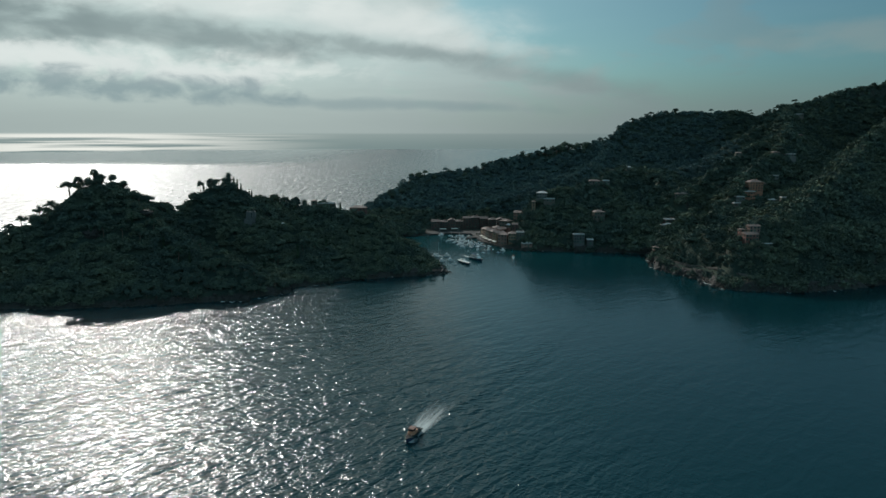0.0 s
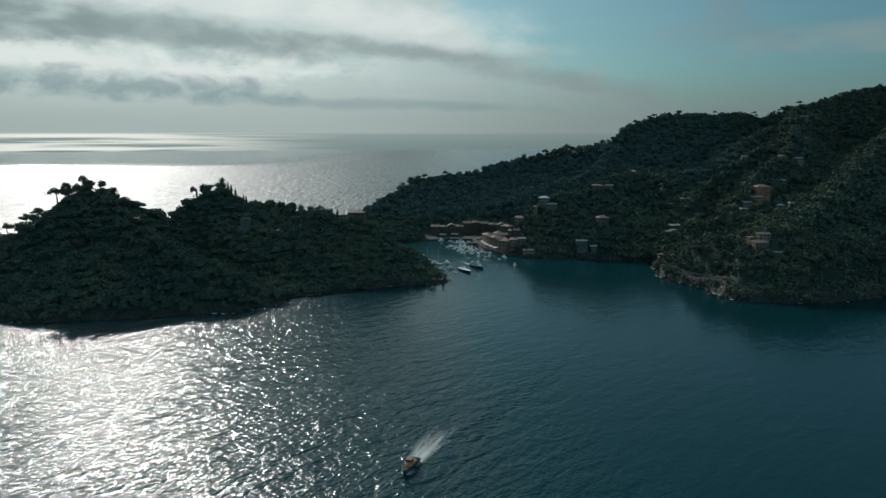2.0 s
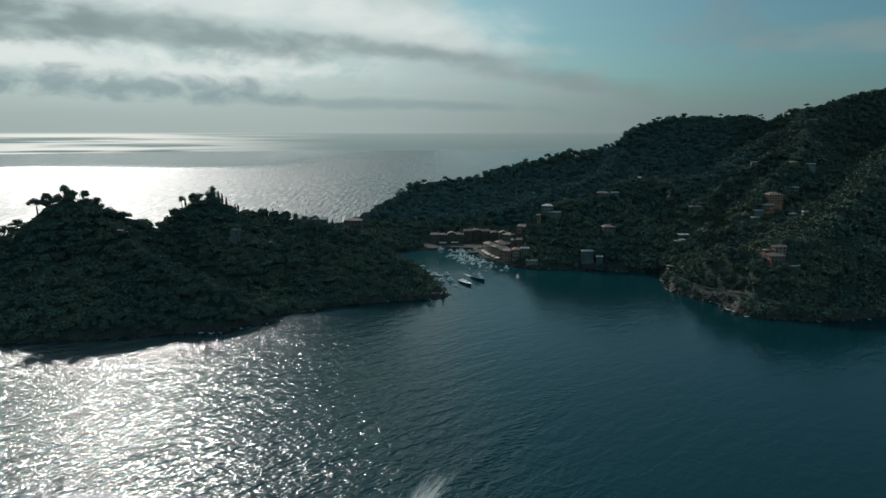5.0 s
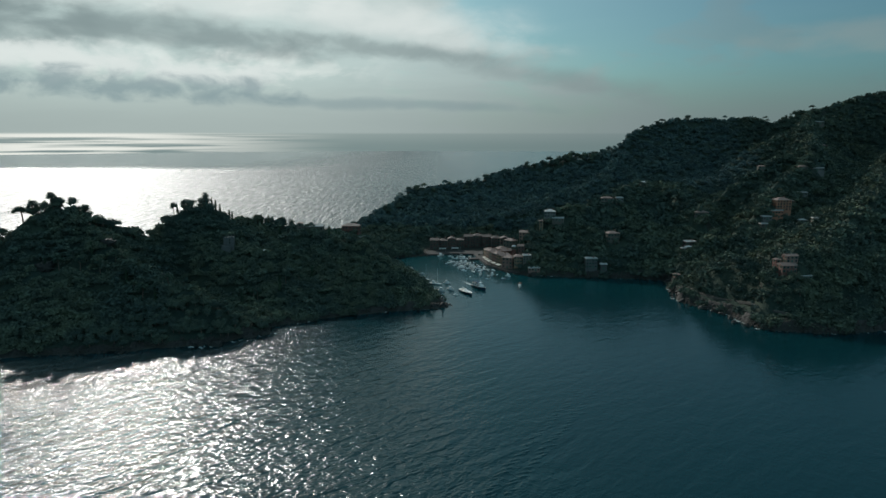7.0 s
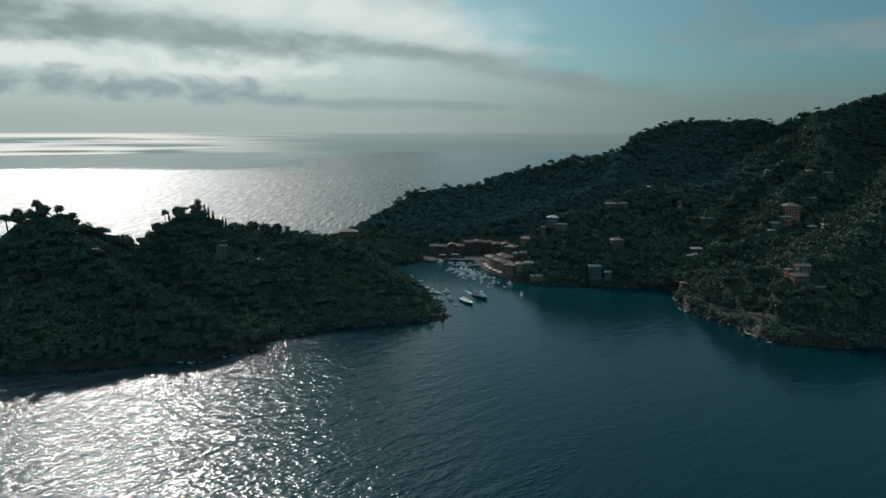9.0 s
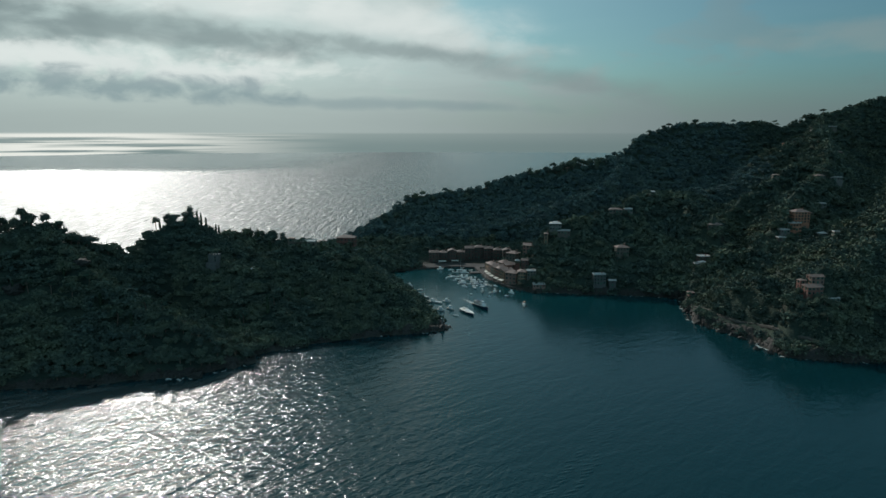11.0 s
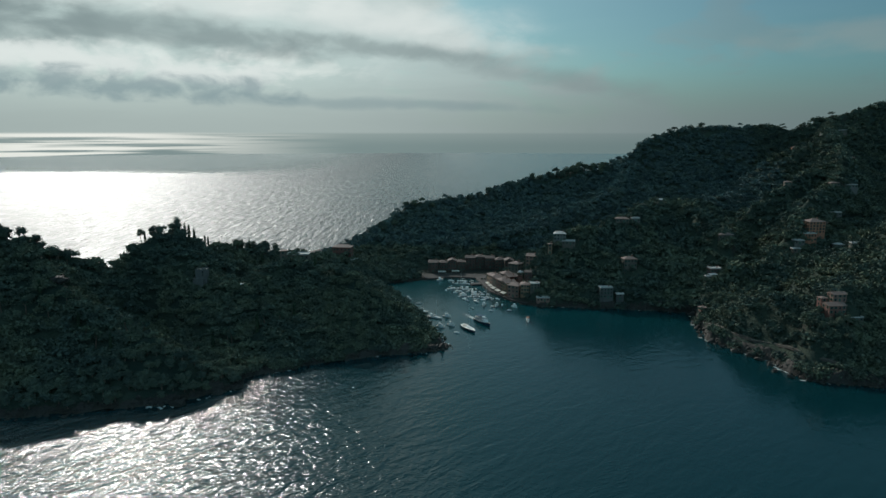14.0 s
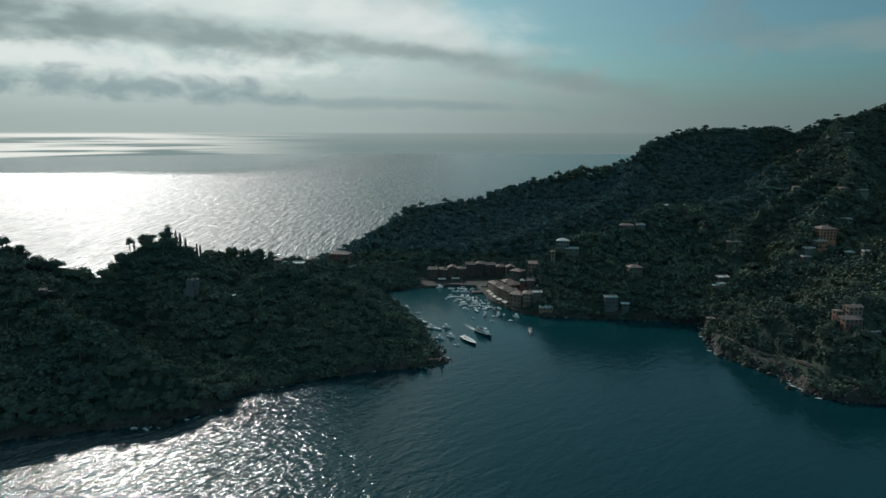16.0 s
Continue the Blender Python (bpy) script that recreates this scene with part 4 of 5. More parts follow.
WINDOW = window_mesh()
PANE = simple_mesh("pane", [(-0.46, 0.46, -0.03, 0.02, 0, 1.6)], GLASS)
SHUTTERS = simple_mesh("shutter", [(-0.48, 0.0, -0.09, -0.03, 0.02, 1.6)], SHUTTER)
DOOR = simple_mesh("door", [(-0.55, 0.55, -0.07, 0.02, 0.0, 2.2), (-0.68, -0.55, -0.1, 0.02, 0, 2.35), (0.55, 0.68, -0.1, 0.02, 0, 2.35),
                            (-0.55, 0.55, -0.1, 0.02, 2.2, 2.35)], SHUTTER)


def add_window(parent, m, shut):
    win = new("window", WINDOW)
    win.parent = parent
    win.matrix_basis = m
    pane = new("pane", PANE)
    pane.parent = win
    if shut:
        for side in (-1, 1):
            s = new("shutter", SHUTTERS)
            s.parent = win
            s.matrix_basis = pose(-0.56 if side < 0 else 1.04, 0, 0)
    return win


def house(x, y, w, d, h, rz, wall, roof, label, category="house", group="", cols=(3, 2), storeys=4, chimney=True, z=None, shut=True, clear=True):
    """A plastered house: walls with a cornice, windows storey by storey, a tiled, gabled or flat roof. Its front faces local -y."""
    c, s = abs(math.cos(radians(rz))), abs(math.sin(radians(rz)))
    corners = [pose(x, y, 0, 0, 0, rz) @ Vector((sx * w / 2, sy * d / 2, 0)) for sx in (-1, 1) for sy in (-1, 1)]
    heights = [ground(p.x, p.y) for p in corners]
    low = min(heights)
    base = z if z is not None else (low + max(heights)) / 2
    if clear:
        CLEAR.append((x, y, (w * c + d * s) / 2 + 0.3, (w * s + d * c) / 2 + 0.3))
    root = empty("house" if category == "house" else category.replace(" ", "_"), pose(x, y, base, 0, 0, rz), label, category, group)
    foot = low - base - 1.0
    bm = bmesh.new()
    box(bm, -w / 2, w / 2, -d / 2, d / 2, foot, h)
    box(bm, -w / 2 - 0.15, w / 2 + 0.15, -d / 2 - 0.15, d / 2 + 0.15, h - 0.35, h - 0.05)
    walls = part("wall", bm, PLASTER[wall], root)
    bm = bmesh.new()
    o = 0.45
    if roof in ("hip", "gable"):
        rise = min(w, d) * 0.22
        a = [bm.verts.new(p) for p in ((-w / 2 - o, -d / 2 - o, h), (w / 2 + o, -d / 2 - o, h), (w / 2 + o, d / 2 + o, h), (-w / 2 - o, d / 2 + o, h))]
        long_x = w >= d
        inset = (min(w, d) / 2 + o) if roof == "hip" else 0.0
        if long_x:
            r = [bm.verts.new((-w / 2 - o + inset, 0, h + rise)), bm.verts.new((w / 2 + o - inset + 0.02, 0, h + rise))]
            faces = [(a[0], a[1], r[1], r[0]), (a[1], a[2], r[1]), (a[2], a[3], r[0], r[1]), (a[3], a[0], r[0])]
        else:
            r = [bm.verts.new((0, -d / 2 - o + inset, h + rise)), bm.verts.new((0, d / 2 + o - inset + 0.02, h + rise))]
            faces = [(a[0], a[1], r[0]), (a[1], a[2], r[1], r[0]), (a[2], a[3], r[1]), (a[3], a[0], r[0], r[1])]
        for f in faces:
            bm.faces.new(f)
        bm.faces.new(a[::-1])
        bmesh.ops.recalc_face_normals(bm, faces=bm.faces[:])
        box(bm, -w / 2 - o, w / 2 + o, -d / 2 - o, d / 2 + o, h - 0.04, h + 0.10)
        top = part("roof", bm, SHADED_TILE if wall in ("umber", "clay") else TILE if wall not in ("white", "stone") else SLATE, root)
        peak = h + rise * 0.7
    else:
        box(bm, -w / 2 + 0.1, w / 2 - 0.1, -d / 2 + 0.1, d / 2 - 0.1, h - 0.02, h + 0.12)
        for x0, x1, y0, y1 in ((-w / 2, w / 2, -d / 2, -d / 2 + 0.25), (-w / 2, w / 2, d / 2 - 0.25, d / 2),
                               (-w / 2, -w / 2 + 0.25, -d / 2 + 0.25, d / 2 - 0.25), (w / 2 - 0.25, w / 2, -d / 2 + 0.25, d / 2 - 0.25)):
            box(bm, x0, x1, y0, y1, h, h + 0.8)
        top = part("roof", bm, SLATE, root, "pale flat roof terrace")
        peak = h
    if chimney:
        bm = bmesh.new()
        cx, cy = w * 0.26, d * 0.12
        box(bm, cx - 0.4, cx + 0.4, cy - 0.3, cy + 0.3, peak - 0.4, peak + 1.3)
        box(bm, cx - 0.5, cx + 0.5, cy - 0.4, cy + 0.4, peak + 1.3, peak + 1.5)
        part("chimney", bm, PLASTER["rose"], top)
    step = h / storeys
    for side, (n, length, off, turn) in enumerate(((cols[0], w, d / 2, 0), (cols[1], d, w / 2, -90), (cols[1], d, w / 2, 90))):
        for k in range(n):
            u = (k + 0.5) / n * length - length / 2
            for st in range(storeys):
                m = pose(0, 0, 0, 0, 0, turn) @ pose(u, -off, st * step + step * 0.32)
                if st == 0 and side == 0 and k == n // 2:
                    ob = new("door", DOOR)
                    ob.parent = root
                    ob.matrix_basis = pose(0, 0, 0, 0, 0, turn) @ pose(u, -off, 0.02)
                else:
                    add_window(root, m, shut and (k + st * 2 + int(abs(x))) % 3 != 0)
    return root


def stone_block(x, y, w, d, h, rz, label, category, merlons=True):
    """A plain masonry keep with a crenellated top and slit windows."""
    base = min(ground(x + a, y + b) for a in (-w / 2, w / 2) for b in (-d / 2, d / 2)) - 1
    root = empty(category.replace(" ", "_"), pose(x, y, base, 0, 0, rz), label, category)
    CLEAR.append((x, y - 1, w / 2 + 0.5, d / 2 + 2))
    bm = bmesh.new()
    box(bm, -w / 2, w / 2, -d / 2, d / 2, 0, h)
    part("wall", bm, PLASTER["stone"], root)
    n = int(w // 1.6)
    for k in range(n):
        u = -w / 2 + (k + 0.25) * w / n
        for v in (-d / 2, d / 2 - 0.5):
            part("merlon", box(bmesh.new(), u, u + 0.8, v, v + 0.5, h, h + 0.9), PLASTER["stone"], root)
    bm = bmesh.new()
    box(bm, -w / 2 - 1.6, w / 2 - 2.5, -d / 2 - 1.8, d / 2 + 1, 0, h * 0.5)
    part("bastion", bm, PLASTER["stone"], root)
    for st in range(2):
        add_window(root, pose(w * 0.12, -d / 2, h * (0.6 + 0.18 * st)), False)
    return root


ROW = "houses along the harbour"
VILLA = "villas on the hillside"
# tall houses on the quay, side by side
for x, y, w, d, h, rz, wall, roof, st in [
        (49.5, 742, 10, 10, 10.5, -78, "ochre", "hip", 3), (51.5, 732, 9, 10, 11.5, -76, "rose", "hip", 4), (54, 723, 9, 11, 11, -72, "cream", "gable", 4),
        (57, 714, 9, 11, 12, -68, "red", "hip", 4), (60.5, 705.5, 9, 11, 11.5, -64, "ochre", "gable", 4), (66, 697, 11, 11, 10.5, -30, "rose", "hip", 3),
        (73.5, 690.5, 7.5, 10, 9.5, -6, "ochre", "hip", 3)]:
    house(x, y, w, d, h, rz, wall, roof, f"tall {wall} plastered house with green shutters on the quay", "house", ROW, (3, 2), st)
house(79, 711, 7, 7, 10, -10, "clay", "gable", "clay plastered house behind the quay row", "house", ROW, (2, 2), 3)
house(65, 728, 9, 10, 11, -70, "red", "gable", "red plastered house in the second row", "house", ROW, (3, 2), 3)
house(62, 742, 10, 10, 10, -75, "cream", "hip", "cream plastered house in the second row", "house", ROW, (3, 2), 3)
# houses at the head of the harbour
for x, y, w, h, wall, roof, st in [(-9, 803, 10, 10, "clay", "gable", 3), (1, 806, 9, 9.5, "umber", "hip", 3),
                                   (10.5, 808, 9, 11, "clay", "gable", 3), (20, 810, 9, 9.5, "umber", "hip", 3),
                                   (30, 817, 10, 12, "clay", "gable", 4), (40.5, 818, 10, 12.5, "umber", "hip", 4), (51, 816, 10, 11, "clay", "gable", 3),
                                   (61, 810, 10, 10, "umber", "hip", 3), (70, 800, 9, 10, "clay", "gable", 3)]:
    house(x, y, w, 10, h, rng.uniform(-4, 4), wall, roof, f"weathered {wall} plastered house at the head of the harbour", "house", ROW, (3, 2), st)
house(74, 770, 12, 10, 11, -40, "cream", "hip", "cream house on the slope behind the quay", "house", ROW, (3, 2), 3)
house(86, 740, 10, 9, 10, -20, "rose", "gable", "rose house among trees above the quay", "house", ROW, (3, 2), 3)


def bell_tower(x, y, h):
    root = empty("bell_tower", pose(x, y, ground(x, y), 0, 0, -12), "slim reddish bell tower with a low pale roof", "tower")
    CLEAR.append((x, y, 5, 5))
    bm = bmesh.new()
    box(bm, -1.9, 1.9, -1.9, 1.9, -1, h - 4)
    box(bm, -2.1, 2.1, -2.1, 2.1, h - 4.3, h - 4)
    part("shaft", bm, PLASTER["red"], root)
    bm = bmesh.new()
    for sx in (-1, 1):
        for sy in (-1, 1):
            box(bm, sx * 1.45 - 0.35, sx * 1.45 + 0.35, sy * 1.45 - 0.35, sy * 1.45 + 0.35, h - 4, h - 1)
    box(bm, -2, 2, -2, 2, h - 1, h - 0.6)
    part("belfry", bm, PLASTER["cream"], root)
    bm = bmesh.new()
    prism(bm, [(-2.3, -2.3), (2.3, -2.3), (2.3, 2.3), (-2.3, 2.3)], h - 0.6, h + 1.1, 0.12)
    part("roof", bm, SLATE, root)


bell_tower(72, 714, 18)

# villas among the trees: place, size, height, turn, plaster, roof, windows along front and side, storeys
for x, y, w, d, h, rz, wall, roof, cols, st in [
        (110, 729, 11, 9, 6.5, -12, "white", "hip", (4, 3), 2), (117, 722, 12, 6, 3.2, -10, "cream", "flat", (4, 2), 1),
        (100, 722, 3.8, 3.8, 9, -10, "ochre", "hip", (1, 1), 3),
        (170, 740, 12, 7, 3.6, -5, "cream", "hip", (4, 2), 1), (183, 743, 8, 7, 3.6, 4, "white", "flat", (3, 2), 1),
        (222, 794, 5.5, 5, 4.6, 12, "white", "gable", (2, 1), 1), (374, 938, 5, 5, 5.4, 0, "white", "flat", (1, 1), 2),
        (362, 813, 7, 5, 3.4, -8, "cream", "hip", (2, 1), 1), (263, 727, 13, 8, 4.4, -6, "cream", "hip", (4, 2), 1),
        (410, 790, 18, 7, 3.2, -4, "white", "flat", (6, 2), 1), (392, 782, 9, 6, 3.2, -4, "cream", "hip", (3, 1), 1),
        (164.5, 691, 11.5, 9, 7.2, 5, "cream", "hip", (4, 3), 2),
        (139.6, 669, 11, 7, 9, 2, "stone", "flat", (4, 2), 3), (151, 667, 6, 5, 5, 0, "stone", "gable", (1, 1), 2),
        (81.5, 686, 8, 7, 7.5, 0, "cream", "flat", (3, 2), 3), (87, 674, 11, 5, 3.0, 0, "rose", "flat", (4, 1), 1),
        (237, 683, 10, 8, 7.6, 6, "clay", "flat", (4, 3), 2), (233, 674.5, 6.5, 5, 4.4, 8, "white", "hip", (2, 2), 1),
        (227, 671, 5, 4, 3.4, 4, "stone", "flat", (2, 1), 1), (206.5, 628, 5, 5, 5.0, 4, "rose", "hip", (2, 2), 2),
        (226, 601.5, 6, 4, 2.8, -25, "white", "flat", (2, 1), 1),
        (338, 716, 15, 12, 10.5, 4, "orange", "hip", (5, 4), 4), (328, 705, 11, 8, 7.0, 4, "orange", "flat", (4, 3), 2),
        (315, 697, 9, 6, 3.2, 4, "white", "flat", (3, 2), 1), (309, 689, 7, 5, 3.0, 4, "cream", "flat", (2, 2), 1),
        (348, 692, 8, 6, 3.4, -14, "white", "hip", (3, 2), 1), (352, 674, 9, 6, 3.4, -10, "cream", "flat", (3, 2), 1),
        (372, 742, 10, 6, 3.2, -8, "white", "flat", (3, 1), 1), (352, 725, 6, 5, 3.6, -14, "cream", "hip", (2, 1), 1),
        (521, 1108, 6, 5, 5.5, 0, "orange", "hip", (2, 1), 2), (584, 1102, 15, 7, 4.0, -5, "cream", "flat", (4, 2), 1),
        (548, 1082, 8, 6, 3.6, 0, "white", "gable", (2, 1), 1), (498, 935, 12, 7, 3.6, -6, "cream", "hip", (4, 2), 1),
        (130, 760, 9, 8, 5, 10, "ochre", "gable", (3, 2), 2)]:
    house(x, y, w, d, h, rz, wall, roof,
          f"{wall} {'stone boathouse' if wall == 'stone' else 'plastered villa'} with a {'flat terrace' if roof == 'flat' else 'tiled'} roof among trees",
          "house" if wall == "stone" else "villa", VILLA, cols, st, h > 5)

# the reddish villa above the cliffs: main block, wing, turret, terrace and garden wall
house(251, 531, 11, 8, 5.6, 4, "red", "gable", "reddish plastered villa with a pale terrace above the promontory", "villa", VILLA, (4, 2), 2, False)
house(256, 537, 9, 6, 5.2, 4, "rose", "gable", "rose plastered wing behind the reddish villa", "villa", VILLA, (3, 2), 2, False)
house(247, 537.6, 4.2, 4.2, 8.6, 4, "red", "hip", "slim reddish turret beside the villa", "turret", "", (1, 1), 3, False)
house(263, 528, 9, 5, 2.2, 4, "cream", "flat", "low cream annexe with a flat terrace roof", "villa", VILLA, (3, 1), 1, False, z=min(ground(257, 526), ground(244, 529)) + 0.3)
house(242, 524.5, 5, 3.2, 2.2, -14, "white", "flat", "low white garden house below the reddish villa", "villa", VILLA, (2, 1), 1, False)

# garden trees round the villas
for ob in [o for o in scene.collection.objects if o.get("group") == VILLA]:
    fx, fy = ob.location.x, ob.location.y
    for gx, gy, tall in ((fx + rng.uniform(-9, -3), fy - rng.uniform(5.0, 7.5), 6.6), (fx + rng.uniform(1, 8), fy - rng.uniform(5.5, 8), 6.2),
                         (fx + rng.choice([-1, 1]) * rng.uniform(7, 10), fy + rng.uniform(-1, 3), 7.0)):
        if sample(MD, gx, gy) > 3 and not any(abs(gx - cx) < hw and abs(gy - cy) < hd for cx, cy, hw, hd in CLEAR):
            plant(KIND_OAK, gx, gy, tall * rng.uniform(0.85, 1.15), rng.uniform(1.0, 1.4))

for x, y, h in [(253, 519, 7), (258.5, 519, 6.5), (263, 521, 7), (246, 520, 5.5), (240, 520, 5.5), (236, 525, 6), (233, 517, 5.5), (229, 523, 5), (237, 512, 5.5),
                (244, 511, 6), (251, 510, 6.5), (230, 533, 6), (226, 540, 5.5), (233, 542, 6.5), (222, 553, 5.5), (231, 552, 7)]:
    plant(KIND_OAK, x, y, h, 1.3)

# the headland: keep on the knoll, church on the spur, red house on the isthmus
stone_block(-173, 588, 8, 7, 13, 8, "grey stone keep of the old castle among trees", "castle")
house(-112, 629, 17, 9, 11.5, 4, "cream", "flat", "long pale church building with a flat roof on the crest", "church", "", (5, 2), 3, False)
house(-124, 630, 5, 5, 14, 4, "cream", "hip", "square cream bell tower beside the church on the crest", "bell tower", "", (1, 1), 4, False)
house(-102, 789, 19, 11, 13, -6, "red", "hip", "red plastered house on the isthmus", "house", "", (5, 3), 3)
house(-126, 770, 12, 9, 8, 0, "cream", "hip", "cream house beside the isthmus road", "house", "", (3, 2), 2)
house(-88, 772, 9, 6, 4, 0, "white", "flat", "low white kiosk above the harbour", "house", "", (2, 1), 1, False)


def water_tank(x, y):
    root = empty("water_tank", pose(x, y, ground(x, y) + 3.2, 0, 0, 10), "small white water tank on a post in the wood", "water tank")
    part("tank", box(bmesh.new(), -1.1, 1.1, -0.8, 0.8, 0, 0.8, 0.08), WHITE, root)
    part("post", box(bmesh.new(), -0.5, 0.5, -0.5, 0.5, -4.5, 0), PLASTER["stone"], root)
    CLEAR.append((x, y - 2, 2.5, 4))


water_tank(-142, 579)


# ------------------------------------------------------------------ the shore
QUAY_EDGE = [(-16, 772), (10, 781), (34, 776), (39, 748), (45, 718), (58, 691), (72, 674)]


def build_quay():
    """A stone quay with an upright face round the inner harbour."""
    p = np.array(QUAY_EDGE, float)
    t = np.gradient(p, axis=0)
    t /= np.linalg.norm(t, axis=1)[:, None]
    inner = p + np.stack([-t[:, 1], t[:, 0]], 1) * 13
    bm = bmesh.new()
    n = len(p)
    rings = []
    for i in range(n):
        rings.append([bm.verts.new((p[i][0], p[i][1], -1.5)), bm.verts.new((p[i][0], p[i][1], 1.55)),
                      bm.verts.new((inner[i][0], inner[i][1], 2.9)), bm.verts.new((inner[i][0], inner[i][1], -1.5))])
    for a, b in zip(rings, rings[1:]):
        for k in range(3):
            bm.faces.new((a[k], a[k + 1], b[k + 1], b[k]))
    bm.faces.new(rings[0])
    bm.faces.new(rings[-1][::-1])
    bmesh.ops.recalc_face_normals(bm, faces=bm.faces[:])
    me = bpy.data.meshes.new("pavement")
    bm.to_mesh(me)
    bm.free()
    me.materials.append(PAVING)
    tagged(new("pavement", me), "pale stone quay round the inner harbour", "quay", kind="structure")
    # landing stage at the corner of the quay
    bm = bmesh.new()
    box(bm, -7, 7, -4, 4, -1.5, 1.3, 0.2)
    me = bpy.data.meshes.new("landing_stage")
    bm.to_mesh(me)
    bm.free()
    me.materials.append(PAVING)
    ob = tagged(new("landing_stage", me), "pale stone landing stage at the quay corner", "jetty")
    ob.matrix_basis = pose(35, 752, 0, 0, 0, 12)


build_quay()


def awning(x, y, w, d, rz):
    root = empty("awning", pose(x, y, max(ground(x, y), 2.2), 0, 0, rz), "off-white canvas awning on thin posts on the quay", "awning", "awnings on the quay")
    bm = bmesh.new()
    v = [bm.verts.new(p) for p in ((-w / 2, -d / 2, 2.5), (w / 2, -d / 2, 2.5), (w / 2, d / 2, 3.3), (-w / 2, d / 2, 3.3))]
    bm.faces.new(v)
    bmesh.ops.solidify(bm, geom=bm.faces[:], thickness=0.08)
    part("canopy", bm, CANVAS, root)
    for sx in (-1, 1):
        for sy in (-1, 1):
            bm = bmesh.new()
            rod(bm, (sx * (w / 2 - 0.1), sy * (d / 2 - 0.1), -0.4), (sx * (w / 2 - 0.1), sy * (d / 2 - 0.1), 2.5 if sy < 0 else 3.2), 0.05, 0.05, 5)
            part("post", bm, STEEL, root)


for x, y, w, rz in [(44, 738, 7, -78), (45.5, 728, 7, -76), (47.5, 718, 7, -70), (51, 708, 7, -66), (55, 699, 7, -60), (0, 790, 8, 0), (14, 793, 8, 0)]:
    awning(x, y, w, 3.5, rz)


def boulder(gen, sub=1):
    v, t = ICO1 if sub == 1 else ICO2
    v = v * gen.uniform(0.6, 1.25, (len(v), 1)) * gen.uniform(0.55, 1.5, (1, 3))
    return v, t


def build_rocks():
    """Loose rocks at the foot of the cliffs; the largest ones stand apart."""
    gen = np.random.default_rng(5)
    x, y = scatter(2.6, -360, 420, 430, 700, gen)
    d = sample(MD, x, y)
    ok = (d > -3.5) & (d < 3.0) & in_view(x, y) & (gen.random(len(x)) < 0.62) & (sample(MZ, x, y) < 5)
    x, y, d = x[ok], y[ok], d[ok]
    z = sample(MZ, x, y)
    pieces = []
    for i in range(len(x)):
        v, t = boulder(gen)
        s = gen.uniform(0.5, 1.6)
        pieces.append((v * s + [x[i], y[i], max(z[i], -0.35)], t))
    v, t = joined(pieces)
    tagged(array_object("shore_rocks", v, t, [ROCK]), "broken brown rocks along the waterline", "rocks", kind="stuff")
    shapes = []
    for k in range(6):
        v, t = boulder(np.random.default_rng(300 + k), 1)
        me = bpy.data.meshes.new("boulder")
        me.from_pydata(v.tolist(), [], t.tolist())
        me.materials.append(ROCK)
        shapes.append(me)
    spots = [(208, 536), (210, 524), (209, 514), (213, 505), (219, 499), (226, 495), (205, 541), (199, 552), (195, 561), (192, 572), (189, 585),
             (191, 596), (194, 606), (197, 617), (199, 628), (204, 641), (236, 493), (3, 563), (0, 558), (-4, 570), (-9, 554), (-124, 503),
             (-130, 499), (-117, 507), (-136, 497), (-158, 478), (-164, 471),
             (-159, 464), (-154, 461), (-150, 465), (-156, 463), (-143, 464), (-122, 486), (-127, 480), (-118, 490)]
    for k, (bx, by) in enumerate(spots):
        ob = new("boulder", shapes[k % 6])
        s = gen.uniform(1.8, 3.4)
        ob.matrix_basis = Matrix.LocRotScale((bx + gen.normal(0, .8), by + gen.normal(0, .8), max(ground(bx, by), 0.2) * 0.6), Euler(gen.uniform(0, 6, 3)), (s, s, s * 0.8))
        tagged(ob, "large pale brown boulder at the waterline", "boulder", "boulders at the waterline")


build_rocks()


def build_surf():
    """Thin broken foam where the swell meets the rocks."""
    gen = np.random.default_rng(9)
    x, y = scatter(3.0, -340, 330, 420, 670, gen)
    d = sample(MD, x, y)
    ok = (d < -0.6) & (d > -4.0) & in_view(x, y) & (gen.random(len(x)) < np.where(x > 150, 0.30, 0.10))
    ok |= (np.hypot((x + 154) / 1.6, y - 463) < 6) | (np.hypot(x + 122, (y - 485) * 0.7) < 3.5)
    verts, faces, uvs = [], [], []
    for px, py in zip(x[ok], y[ok]):
        n, r = 9, gen.uniform(0.6, 1.9)
        k0 = len(verts)
        stretch, turn = gen.uniform(1.0, 2.2), gen.uniform(0, math.tau)
        verts.append((px, py, 0.06))
        for k in range(n):
            a = k * math.tau / n
            q = r * gen.uniform(0.6, 1.2)
            u, v = q * stretch * math.cos(a), q * math.sin(a)
            verts.append((px + u * math.cos(turn) - v * math.sin(turn), py + u * math.sin(turn) + v * math.cos(turn), 0.05))
        faces += [(k0, k0 + 1 + k, k0 + 1 + (k + 1) % n) for k in range(n)]
    ob = mesh_object("surf", verts, faces, FOAM)
    uv = ob.data.uv_layers.new(name="UVMap")
    centre = set(f[0] for f in faces)
    for loop in ob.data.loops:
        uv.data[loop.index].uv = (0.0, 0.0) if loop.vertex_index in centre else (0.75, 0.45)
    tagged(ob, "thin white foam where waves wash the rocks", "surf", kind="stuff")


build_surf()


